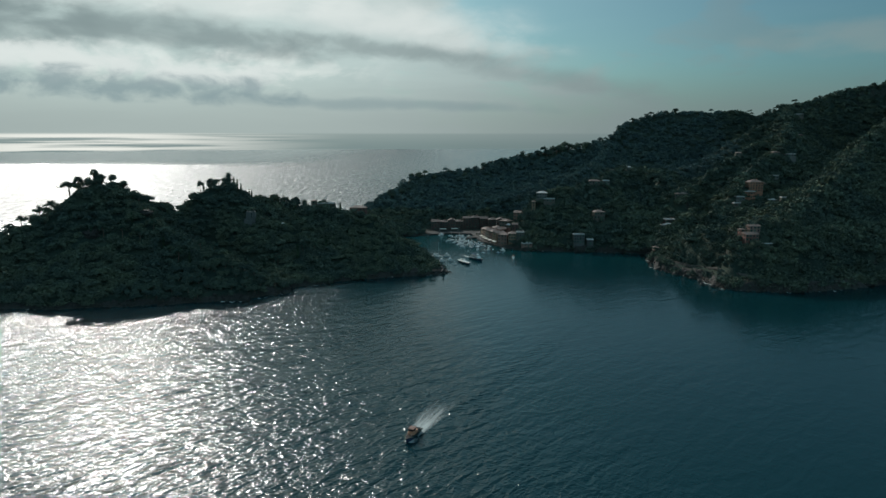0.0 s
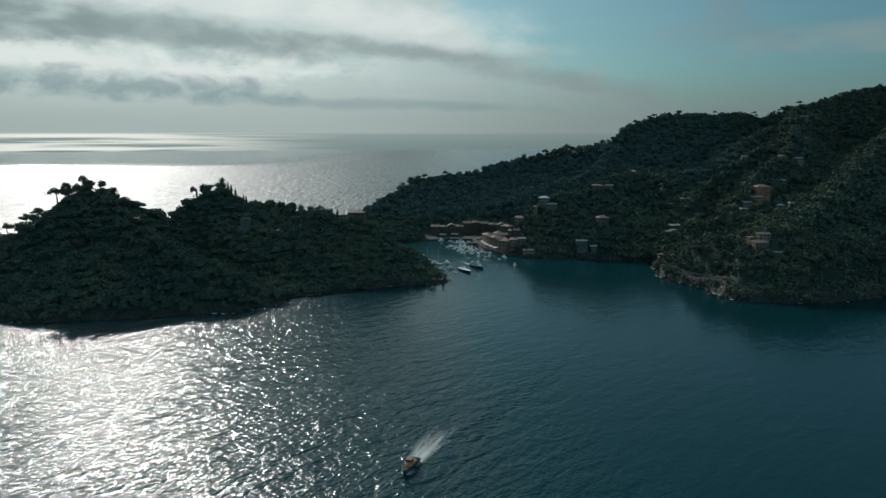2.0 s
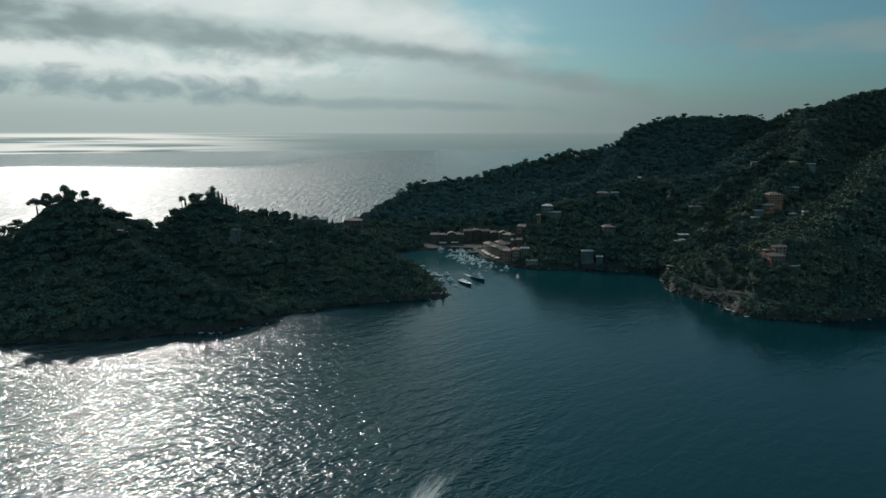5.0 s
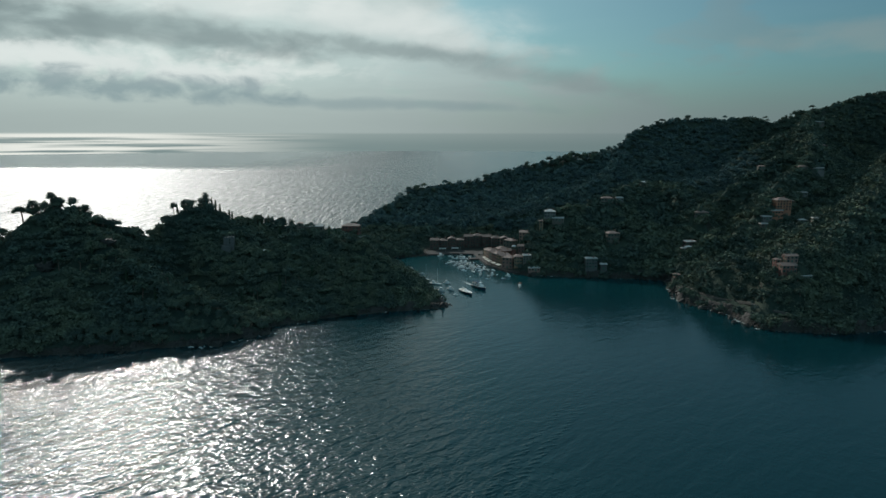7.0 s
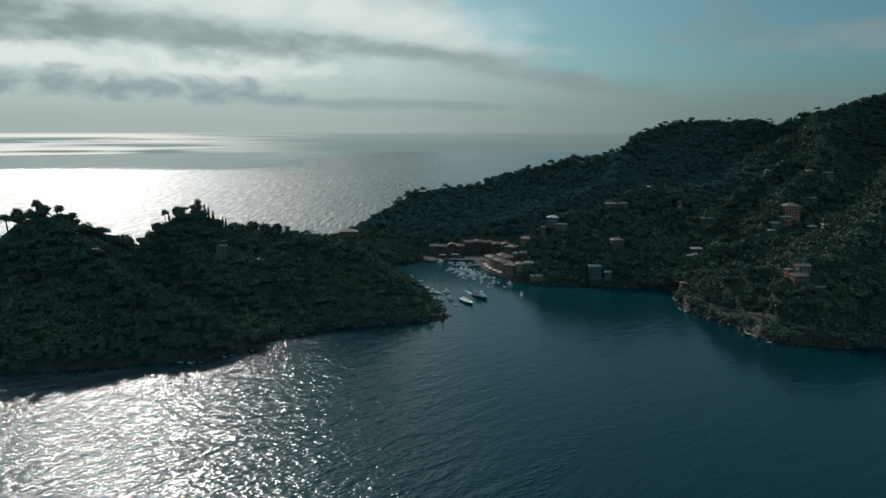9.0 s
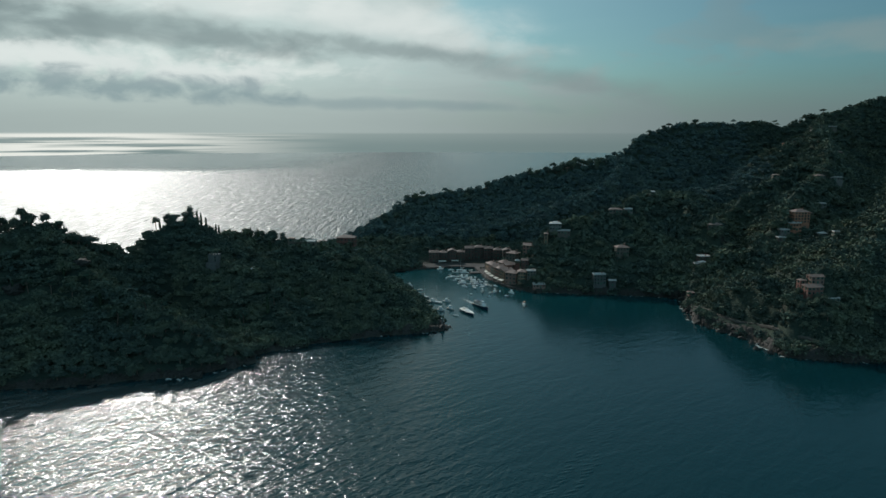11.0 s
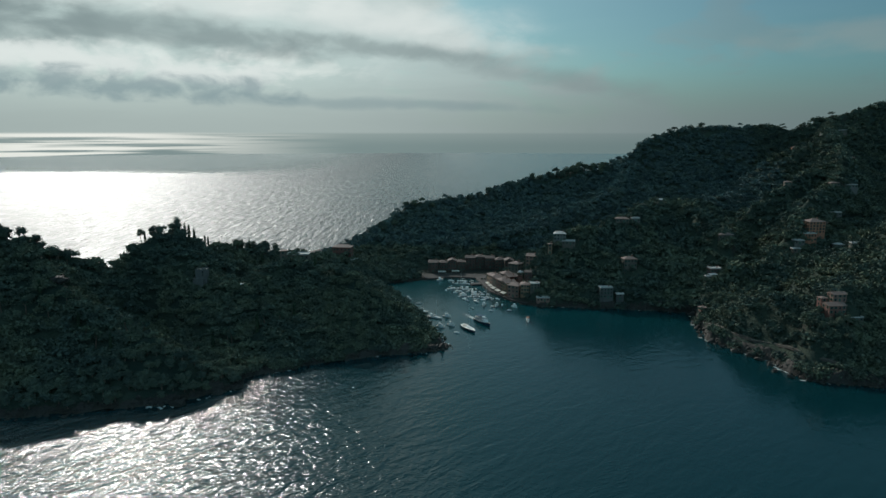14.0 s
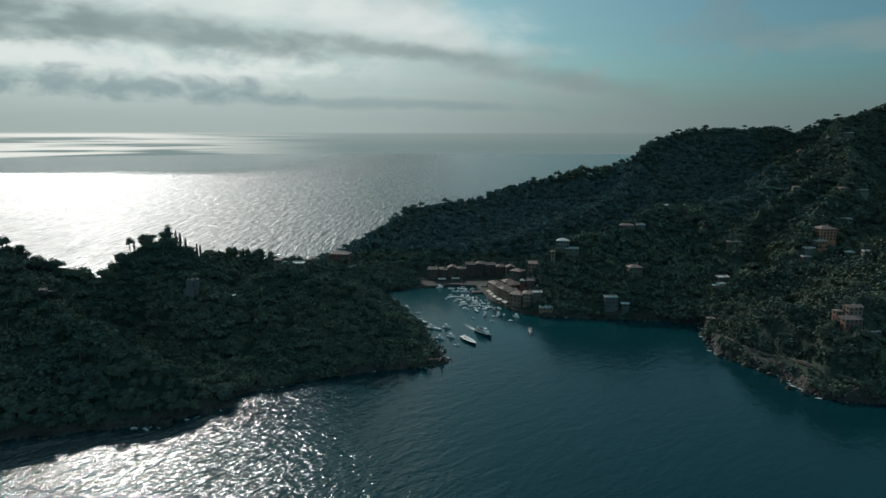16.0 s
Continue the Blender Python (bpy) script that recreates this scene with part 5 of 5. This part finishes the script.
def outcrop(x, y, w, h, label):
    """A bare rock face on the slope, built of several joined slabs."""
    v, t = ico(4)
    lump = 0.75 + 0.5 * blocks(v[:, 0] * 9 + x, v[:, 2] * 9 + y, 3.0) + 0.25 * fbm(v[:, 0] * 9, v[:, 2] * 9, 2.0, 3)
    v = v * lump[:, None] * [w / 2, 3.5, h / 2] + [x, y, ground(x, y) + h * 0.1]
    tagged(array_object("rock_outcrop", v, t, [ROCK]), label, "rock")
    CLEAR.append((x, y - 2, w / 2 + 1, 5))


outcrop(-275, 508, 13, 9, "bare pale rock face on the wooded headland")
outcrop(-236, 520, 9, 5, "small bare rock face on the wooded headland")


def footpath():
    """A paved path with a low wall round the foot of the promontory."""
    line = [(199, 600), (203, 584), (206, 568), (212, 553), (222, 545), (226, 530), (230, 514), (240, 503)]
    p = np.array([on_line([(*q, 0) for q in line], k / 24) for k in range(25)])
    t = np.gradient(p, axis=0)
    t /= np.linalg.norm(t, axis=1)[:, None]
    side = np.stack([-t[:, 1], t[:, 0]], 1)
    level = np.array([0.5 * (ground(*(q - s)) + ground(*(q + s))) for q, s in zip(p, side)])
    level = np.convolve(np.pad(level, 4, mode="edge"), np.ones(9) / 9, mode="valid") + 0.6
    bm = bmesh.new()
    rows = []
    for i in range(25):
        a, b = p[i] - side[i] * 1.0, p[i] + side[i] * 1.0
        z = float(level[i])
        rows.append([bm.verts.new((b[0], b[1], z - 1.6)), bm.verts.new((b[0], b[1], z + 0.35)), bm.verts.new((b[0] - side[i][0] * 0.35, b[1] - side[i][1] * 0.35, z + 0.35)),
                     bm.verts.new((b[0] - side[i][0] * 0.35, b[1] - side[i][1] * 0.35, z)), bm.verts.new((a[0], a[1], z)), bm.verts.new((a[0], a[1], z - 1.6))])
        CLEAR.append((float(p[i][0]) - 1.5, float(p[i][1]) - 1.5, 3.4, 3.8))
    for a, b in zip(rows, rows[1:]):
        for k in range(5):
            bm.faces.new((a[k], a[k + 1], b[k + 1], b[k]))
    bmesh.ops.recalc_face_normals(bm, faces=bm.faces[:])
    me = bpy.data.meshes.new("footpath")
    bm.to_mesh(me)
    bm.free()
    me.materials.append(PATH_STONE)
    tagged(new("footpath", me), "pale paved path with a low wall round the promontory", "path", kind="structure")


footpath()


def beacon(x, y):
    root = empty("beacon", pose(x, y, max(ground(x, y), 0.8)), "small dark harbour beacon on the rocky point", "beacon")
    bm = bmesh.new()
    prism(bm, [(1.3 * math.cos(k * math.tau / 10), 1.3 * math.sin(k * math.tau / 10)) for k in range(10)], -1.5, 1.6, 0.85)
    part("plinth", bm, PLASTER["stone"], root)
    bm = bmesh.new()
    rod(bm, (0, 0, 1.5), (0, 0, 6.2), 0.75, 0.6, 10)
    part("column", bm, PLASTER["stone"], root)
    bm = bmesh.new()
    rod(bm, (0, 0, 6.2), (0, 0, 6.35), 0.9, 0.9, 10)
    part("gallery", bm, STEEL, root)
    bm = bmesh.new()
    rod(bm, (0, 0, 6.35), (0, 0, 7.4), 0.45, 0.4, 8)
    rod(bm, (0, 0, 7.4), (0, 0, 7.9), 0.5, 0.05, 8)
    part("lantern", bm, SHUTTER, root)


beacon(0.2, 560.6)

# ------------------------------------------------------------------ boats


def hull_bm(length, beam, height, draft, sheer=0.25, stations=9, stern=0.8):
    """A hull with a pointed bow towards +y and a flat transom; deck included."""
    bm = bmesh.new()
    rows = []
    for k in range(stations):
        u = k / (stations - 1)
        half = beam / 2 * (stern + (1 - stern) * min(1, u * 3)) * (1 - max(0, (u - 0.45) / 0.55) ** 2.2)
        half = max(half, 0.02)
        y = (u - 0.5) * length
        top = height + sheer * u * u
        keel = -draft * (1 - 0.8 * max(0, (u - 0.6) / 0.4))
        rows.append([bm.verts.new((-half, y + 0.05 * length * u, top)), bm.verts.new((-half * 0.9, y, top * 0.35)), bm.verts.new((-half * 0.55, y, keel * 0.6)),
                     bm.verts.new((0, y, keel)), bm.verts.new((half * 0.55, y, keel * 0.6)), bm.verts.new((half * 0.9, y, top * 0.35)),
                     bm.verts.new((half, y + 0.05 * length * u, top))])
    for a, b in zip(rows, rows[1:]):
        for k in range(6):
            bm.faces.new((a[k], a[k + 1], b[k + 1], b[k]))
    bm.faces.new(rows[0][::-1])
    bmesh.ops.recalc_face_normals(bm, faces=bm.faces[:])
    return bm


def deck_bm(length, beam, height, sheer, inset, lift, stern=0.8):
    bm = bmesh.new()
    left, right = [], []
    for k in range(9):
        u = k / 8
        half = max(beam / 2 * (stern + (1 - stern) * min(1, u * 3)) * (1 - max(0, (u - 0.45) / 0.55) ** 2.2) - inset, 0.01)
        y = (u - 0.5) * length + 0.05 * length * u
        z = height + sheer * u * u + lift
        left.append(bm.verts.new((-half, y, z)))
        right.append(bm.verts.new((half, y, z)))
    for k in range(8):
        bm.faces.new((left[k], right[k], right[k + 1], left[k + 1]))
    return bm


def motor_launch(length, label, cover=None):
    """A small open motor boat with a cuddy and a windscreen."""
    beam, h = length * 0.34, length * 0.11
    root = empty("motor_boat", Matrix(), label, "boat", "moored boats")
    part("hull", hull_bm(length, beam, h, 0.35), HULL, root)
    part("deck", deck_bm(length, beam, h, 0.25, 0.08, -0.06), cover or WHITE, root)
    bm = bmesh.new()
    prism(bm, [(-beam * 0.3, -length * 0.05), (beam * 0.3, -length * 0.05), (beam * 0.22, length * 0.22), (-beam * 0.22, length * 0.22)], h - 0.1, h + 0.75, 0.9)
    part("cabin", bm, WHITE, root)
    bm = bmesh.new()
    box(bm, -beam * 0.28, beam * 0.28, -length * 0.07, -length * 0.04, h + 0.5, h + 1.15)
    part("windscreen", bm, GLASS, root)
    bm = bmesh.new()
    box(bm, -0.25, 0.25, -length * 0.53, -length * 0.47, 0.0, h + 0.5, 0.06)
    part("outboard_motor", bm, NAVY, root)
    return root


def sail_boat(length, label, mast=1.2, hull_mat=None, group="moored boats", name="sailing_boat"):
    beam, h = length * 0.27, length * 0.085
    root = empty(name, Matrix(), label, "sailing boat", group)
    part("hull", hull_bm(length, beam, h, 0.6, 0.3, 9, 0.7), hull_mat or HULL, root)
    part("deck", deck_bm(length, beam, h, 0.3, 0.05, 0.03, 0.7), CANVAS if length > 15 else WHITE, root)
    bm = bmesh.new()
    prism(bm, [(-beam * 0.27, -length * 0.12), (beam * 0.27, -length * 0.12), (beam * 0.2, length * 0.18), (-beam * 0.2, length * 0.18)], h, h + 0.07 * length ** 0.8, 0.88)
    part("coachroof", bm, WHITE, root)
    bm = bmesh.new()
    rod(bm, (0, length * 0.08, h), (0, length * 0.08, h + length * mast), 0.11, 0.06, 6)
    part("mast", bm, STEEL, root)
    bm = bmesh.new()
    rod(bm, (0, length * 0.08, h + 1.6), (0, -length * 0.36, h + 1.5), 0.07, 0.06, 5)
    rod(bm, (0, length * 0.05, h + 1.85), (0, -length * 0.34, h + 1.75), 0.2, 0.12, 6)
    part("boom", bm, CANVAS, root)
    bm = bmesh.new()
    box(bm, -beam * 0.25, beam * 0.25, -length * 0.36, -length * 0.18, h - 0.15, h + 0.25, 0.05)
    part("cockpit", bm, DECK, root)
    return root


def passenger_ferry(m):
    """A two-deck excursion boat."""
    L, B = 26, 6.4
    root = empty("passenger_ferry", m, "two-deck white and dark excursion boat under way", "ferry")
    part("hull", hull_bm(L, B, 1.9, 0.8, 1.0, 9, 0.9), NAVY, root)
    part("deck", deck_bm(L, B, 1.9, 1.0, 0.15, -0.05, 0.9), DECK, root)
    bm = bmesh.new()
    prism(bm, [(-2.6, -10), (2.6, -10), (2.6, 4), (1.7, 7), (-1.7, 7), (-2.6, 4)], 1.7, 4.3, 0.97)
    saloon = part("saloon", bm, WHITE, root)
    for side in (-1, 1):
        for k in range(7):
            bm = bmesh.new()
            x = side * 2.58
            box(bm, x - 0.06, x + 0.06, -9 + k * 1.9, -7.7 + k * 1.9, 2.8, 3.7)
            part("window", bm, GLASS, saloon)
    bm = bmesh.new()
    box(bm, -2.7, 2.7, -10.4, 4.6, 4.3, 4.45)
    part("upper_deck", bm, DECK, root)
    bm = bmesh.new()
    prism(bm, [(-1.7, 1), (1.7, 1), (1.5, 4.2), (-1.5, 4.2)], 4.45, 6.7, 0.92)
    part("wheelhouse", bm, WHITE, root)
    bm = bmesh.new()
    box(bm, -1.5, 1.5, 4.0, 4.12, 5.4, 6.2)
    part("windscreen", bm, GLASS, root)
    bm = bmesh.new()
    for side in (-1, 1):
        rod(bm, (side * 2.6, -10.3, 5.4), (side * 2.6, 1, 5.4), 0.05, 0.05, 5)
        for k in range(7):
            rod(bm, (side * 2.6, -10.2 + k * 1.85, 4.4), (side * 2.6, -10.2 + k * 1.85, 5.4), 0.04, 0.04, 4)
    rod(bm, (-2.6, -10.3, 5.4), (2.6, -10.3, 5.4), 0.05, 0.05, 5)
    part("railing", bm, STEEL, root)
    bm = bmesh.new()
    box(bm, -2.4, 2.4, -8.5, 0.5, 6.6, 6.72)
    for sx in (-1, 1):
        for yy in (-8, 0):
            rod(bm, (sx * 2.2, yy, 4.4), (sx * 2.2, yy, 6.6), 0.06, 0.06, 5)
    part("sun_awning", bm, NAVY, root)
    bm = bmesh.new()
    for k in range(6):
        box(bm, -2.1, 2.1, -9.6 + k * 1.6, -9.2 + k * 1.6, 4.45, 5.3)
    part("bench", bm, STEEL, root)
    bm = bmesh.new()
    rod(bm, (0, 2.5, 6.7), (0, 2.3, 9.4), 0.09, 0.04, 6)
    part("mast", bm, STEEL, root)
    return root


def cabin_cruiser(m, length, label, hull_mat, top_mat, name="cabin_cruiser", group=""):
    """A decked motor boat with a raised wheelhouse."""
    B, h = length * 0.30, length * 0.12
    root = empty(name, m, label, "motor boat", group)
    part("hull", hull_bm(length, B, h, 0.5, 0.5, 9, 0.9), hull_mat, root)
    part("deck", deck_bm(length, B, h, 0.5, 0.12, 0.02, 0.9), DECK, root)
    bm = bmesh.new()
    prism(bm, [(-B * 0.36, -length * 0.2), (B * 0.36, -length * 0.2), (B * 0.34, length * 0.12), (B * 0.2, length * 0.24), (-B * 0.2, length * 0.24), (-B * 0.34, length * 0.12)],
          h, h + 1.3, 0.92)
    part("cabin", bm, WHITE, root)
    bm = bmesh.new()
    box(bm, -B * 0.33, B * 0.33, -length * 0.16, length * 0.08, h + 1.3, h + 2.1, 0.15)
    part("wheelhouse", bm, top_mat, root)
    bm = bmesh.new()
    box(bm, -B * 0.29, B * 0.29, length * 0.075, length * 0.088, h + 1.45, h + 2.0)
    part("windscreen", bm, GLASS, root)
    bm = bmesh.new()
    box(bm, -B * 0.36, B * 0.36, -length * 0.2, length * 0.1, h + 2.1, h + 2.2)
    part("roof", bm, top_mat, root)
    bm = bmesh.new()
    for side in (-1, 1):
        rod(bm, (side * B * 0.42, -length * 0.1, h + 0.75), (side * B * 0.12, length * 0.46, h + 1.2), 0.04, 0.04, 5)
    part("railing", bm, STEEL, root)
    bm = bmesh.new()
    rod(bm, (0, -length * 0.1, h + 2.2), (0, -length * 0.12, h + 3.6), 0.05, 0.03, 5)
    part("aerial", bm, STEEL, root)
    return root


def afloat(x, y, heading):
    """A pose on the water; heading in degrees: 0 looks into the harbour, clockwise."""
    return pose(x, y, 0, rng.uniform(-1, 1), rng.uniform(-1.5, 1.5), -heading)


LAUNCH = [motor_launch(4.9, "small white open motor boat at its mooring"), motor_launch(5.6, "open motor boat with a wooden deck at its mooring", DECK),
          motor_launch(4.0, "small dinghy with a cuddy at its mooring")]
SLOOP = [sail_boat(8.5, "white sailing boat with furled sail at its mooring"), sail_boat(11.5, "sailing boat with a bare mast at its mooring")]
CRUISER = cabin_cruiser(Matrix(), 7.4, "white cabin cruiser at its mooring", WHITE, WHITE, group="moored boats")
first = {ob: True for ob in (*LAUNCH, *SLOOP, CRUISER)}


def moor(kind, x, y, heading):
    m = afloat(x, y, heading)
    if first.pop(kind, None):
        kind.matrix_basis = m
        return kind
    return copy_thing(kind, m)


# rows of moored boats in the middle of the harbour, off the quay
for row, (x0, x1, y, step) in enumerate([(8, 34, 768, 4.2), (10, 34, 758, 4.2), (8, 36, 735, 4.0), (14, 40, 725, 3.6), (16, 44, 714, 3.6), (16, 48, 705, 3.6), (20, 50, 697, 4.2)]):
    x = x0
    while x < x1:
        if rng.random() < 0.86:
            kind = LAUNCH[rng.integers(3)] if rng.random() < 0.82 else (CRUISER if rng.random() < 0.6 else SLOOP[0])
            moor(kind, x + rng.normal(0, 0.5), y - (x - x0) * 0.18 + rng.normal(0, 1.4), rng.choice([70, 250, 160, 340]) + rng.normal(0, 14))
        x += step
for kind, x, y, hd in [(CRUISER, 36, 672, 200), (LAUNCH[1], 43, 668, 210), (CRUISER, 47, 671, 205), (LAUNCH[0], 52, 673, 190), (LAUNCH[2], 41, 655, 120),
                       (CRUISER, 62, 667, 150), (LAUNCH[0], 56, 656, 250), (SLOOP[0], 30, 686, 160), (LAUNCH[0], 22, 690, 140), (LAUNCH[2], 26, 663, 150),
                       (CRUISER, -30, 693, 130), (LAUNCH[1], -32, 686, 120), (LAUNCH[1], -20, 679, 110), (LAUNCH[0], -27, 666, 130), (SLOOP[1], -16, 653, 130),
                       (SLOOP[1], -5, 634, 125), (CRUISER, -8, 637, 120), (CRUISER, 4, 637, 120), (CRUISER, -1, 609, 125), (CRUISER, 7, 613, 130),
                       (LAUNCH[0], 11, 594, 120), (CRUISER, -62, 741, 95), (LAUNCH[0], -58, 733, 100), (LAUNCH[1], -50, 727, 110), (LAUNCH[0], -44, 722, 110),
                       (LAUNCH[0], 4, 726, 160), (LAUNCH[2], 12, 719, 90), (CRUISER, -2, 772, 60)]:
    moor(kind, x, y, hd)
yacht = sail_boat(19.5, "large dark-hulled sailing yacht with a pale deck at anchor", 1.1, NAVY, "", "sailing_yacht")
yacht.matrix_basis = afloat(20, 603, 152)
passenger_ferry(afloat(32, 620, 152) @ Matrix.Scale(0.82, 4))
cabin_cruiser(afloat(68, 625, 185), 9, "small white cruiser with an orange top entering the bay", WHITE, ORANGE)


def pilot_boat(m):
    """A beamy dark work boat with an orange wheelhouse and a fender all round."""
    L, B, h = 12.0, 4.4, 1.5
    root = empty("pilot_boat", m, "dark pilot boat with a faded orange wheelhouse speeding seaward", "motor boat")
    hull = part("hull", hull_bm(L, B, h, 0.5, 0.7, 9, 0.92), NAVY, root)
    part("fender", deck_bm(L * 1.02, B * 1.06, h - 0.15, 0.7, -0.08, 0.0, 0.92), SHUTTER, hull)
    part("deck", deck_bm(L, B, h, 0.7, 0.2, 0.04, 0.92), ROCK, root)
    bm = bmesh.new()
    prism(bm, [(-1.5, -2.6), (1.5, -2.6), (1.5, 1.2), (1.0, 2.4), (-1.0, 2.4), (-1.5, 1.2)], h, h + 1.2, 0.94)
    part("deckhouse", bm, ORANGE, root)
    bm = bmesh.new()
    prism(bm, [(-1.25, -1.2), (1.25, -1.2), (1.15, 1.4), (-1.15, 1.4)], h + 1.2, h + 2.6, 0.9)
    wheelhouse = part("wheelhouse", bm, ORANGE, root)
    for x0, x1, y0, y1 in ((-1.05, 1.05, 1.30, 1.42), (-1.24, -1.14, -0.8, 1.0), (1.14, 1.24, -0.8, 1.0)):
        bm = bmesh.new()
        box(bm, x0, x1, y0, y1, h + 1.6, h + 2.25)
        part("window", bm, GLASS, wheelhouse)
    bm = bmesh.new()
    box(bm, -1.3, 1.3, -1.3, 1.5, h + 2.55, h + 2.68, 0.05)
    part("roof", bm, PLASTER["rose"], root)
    bm = bmesh.new()
    rod(bm, (0, -0.8, h + 2.6), (0, -1.0, h + 4.6), 0.07, 0.04, 6)
    rod(bm, (-0.7, -0.9, h + 3.6), (0.7, -0.9, h + 3.6), 0.04, 0.04, 5)
    part("mast", bm, STEEL, root)
    bm = bmesh.new()
    box(bm, -1.3, 1.3, -5.2, -3.4, h, h + 0.6, 0.1)
    part("engine_box", bm, ROCK, root)
    bm = bmesh.new()
    for side in (-1, 1):
        for k in range(5):
            rod(bm, (side * (2.0 - 0.12 * k * k / 2), -4.5 + 2 * k, h), (side * (2.0 - 0.12 * k * k / 2), -4.5 + 2 * k, h + 0.9), 0.035, 0.035, 4)
        rod(bm, (side * 2.0, -4.5, h + 0.9), (side * 1.9, -0.5, h + 0.9), 0.035, 0.035, 4)
        rod(bm, (side * 1.9, -0.5, h + 0.9), (side * 1.05, 3.5, h + 1.1), 0.035, 0.035, 4)
    part("railing", bm, STEEL, root)
    return root


pilot_boat(afloat(-12.3, 246, 201))


def wake(name, x, y, heading, length, w0, w1, label, lift=0.05):
    """A fan of foam that trails behind a boat; v runs from the stern to the end."""
    bm = bmesh.new()
    uv = bm.loops.layers.uv.new("UVMap")
    rows = []
    for k in range(13):
        v = k / 12
        half = w0 + (w1 - w0) * v ** 0.8
        rows.append([(bm.verts.new((half * u, -length * v, lift)), u, v) for u in (-1, -0.75, -0.4, 0, 0.4, 0.75, 1)])
    for a, b in zip(rows, rows[1:]):
        for i in range(6):
            f = bm.faces.new((b[i][0], b[i + 1][0], a[i + 1][0], a[i][0]))
            for loop, src in zip(f.loops, (b[i], b[i + 1], a[i + 1], a[i])):
                loop[uv].uv = (src[1], src[2])
    me = bpy.data.meshes.new(name)
    bm.to_mesh(me)
    bm.free()
    me.materials.append(FOAM)
    ob = tagged(new(name, me), label, "wake", kind="stuff")
    ob.matrix_basis = pose(x, y, 0, 0, 0, -heading)
    return ob


wake("foam_wake", -12.0, 247.5, 201, 48, 3.0, 10.5, "white foam fanning out behind the pilot boat")
wake("bow_spray", -13.6, 241.2, 201, 9.5, 2.4, 4.2, "white spray along both sides of the pilot boat", 0.08)
wake("foam_wake", 27, 630, 152, 30, 1.9, 4.0, "pale foam behind the ferry")
wake("foam_wake", 68, 630, 185, 12, 1.0, 1.8, "pale foam behind the small cruiser")


def wake_waves():
    """Low wave crests left on the water along the pilot boat's track."""
    gen = np.random.default_rng(11)
    pieces = []
    for k in range(46):
        s = 22 + k * 3.6
        x, y = -6 + s * 0.46 + gen.normal(0, 1.0), 252 + s * 0.80 + gen.normal(0, 1.0)
        for side in (0, 1):
            cx, cy = x + side * 7, y - side * 3
            n, m = 9, 5
            u, v = np.meshgrid(np.linspace(-1, 1, n), np.linspace(-1, 1, m), indexing="ij")
            hgt = 0.30 * (1 - s / 210) * (1 - u ** 2) ** 2 * (1 - v ** 2) ** 2
            lx, ly = u * gen.uniform(3.0, 5.0), v * 1.1
            a = radians(24 + gen.normal(0, 5))
            p = np.stack([lx * math.cos(a) - ly * math.sin(a) + cx, lx * math.sin(a) + ly * math.cos(a) + cy, hgt + 0.004 - 0.03 * (hgt < 1e-6)], -1).reshape(-1, 3)
            ids = np.arange(n * m).reshape(n, m)
            q = np.stack([ids[:-1, :-1], ids[1:, :-1], ids[1:, 1:], ids[:-1, 1:]], -1).reshape(-1, 4)
            pieces.append((p, np.concatenate([q[:, [0, 1, 2]], q[:, [0, 2, 3]]])))
    v, t = joined(pieces)
    ob = array_object("wake_waves", v, t, [SEA])
    ob.data.polygons.foreach_set("use_smooth", [True] * len(ob.data.polygons))
    tagged(ob, "low wave crests left on the water behind the pilot boat", "waves", kind="stuff")


wake_waves()
build_woods()
build_scrub()
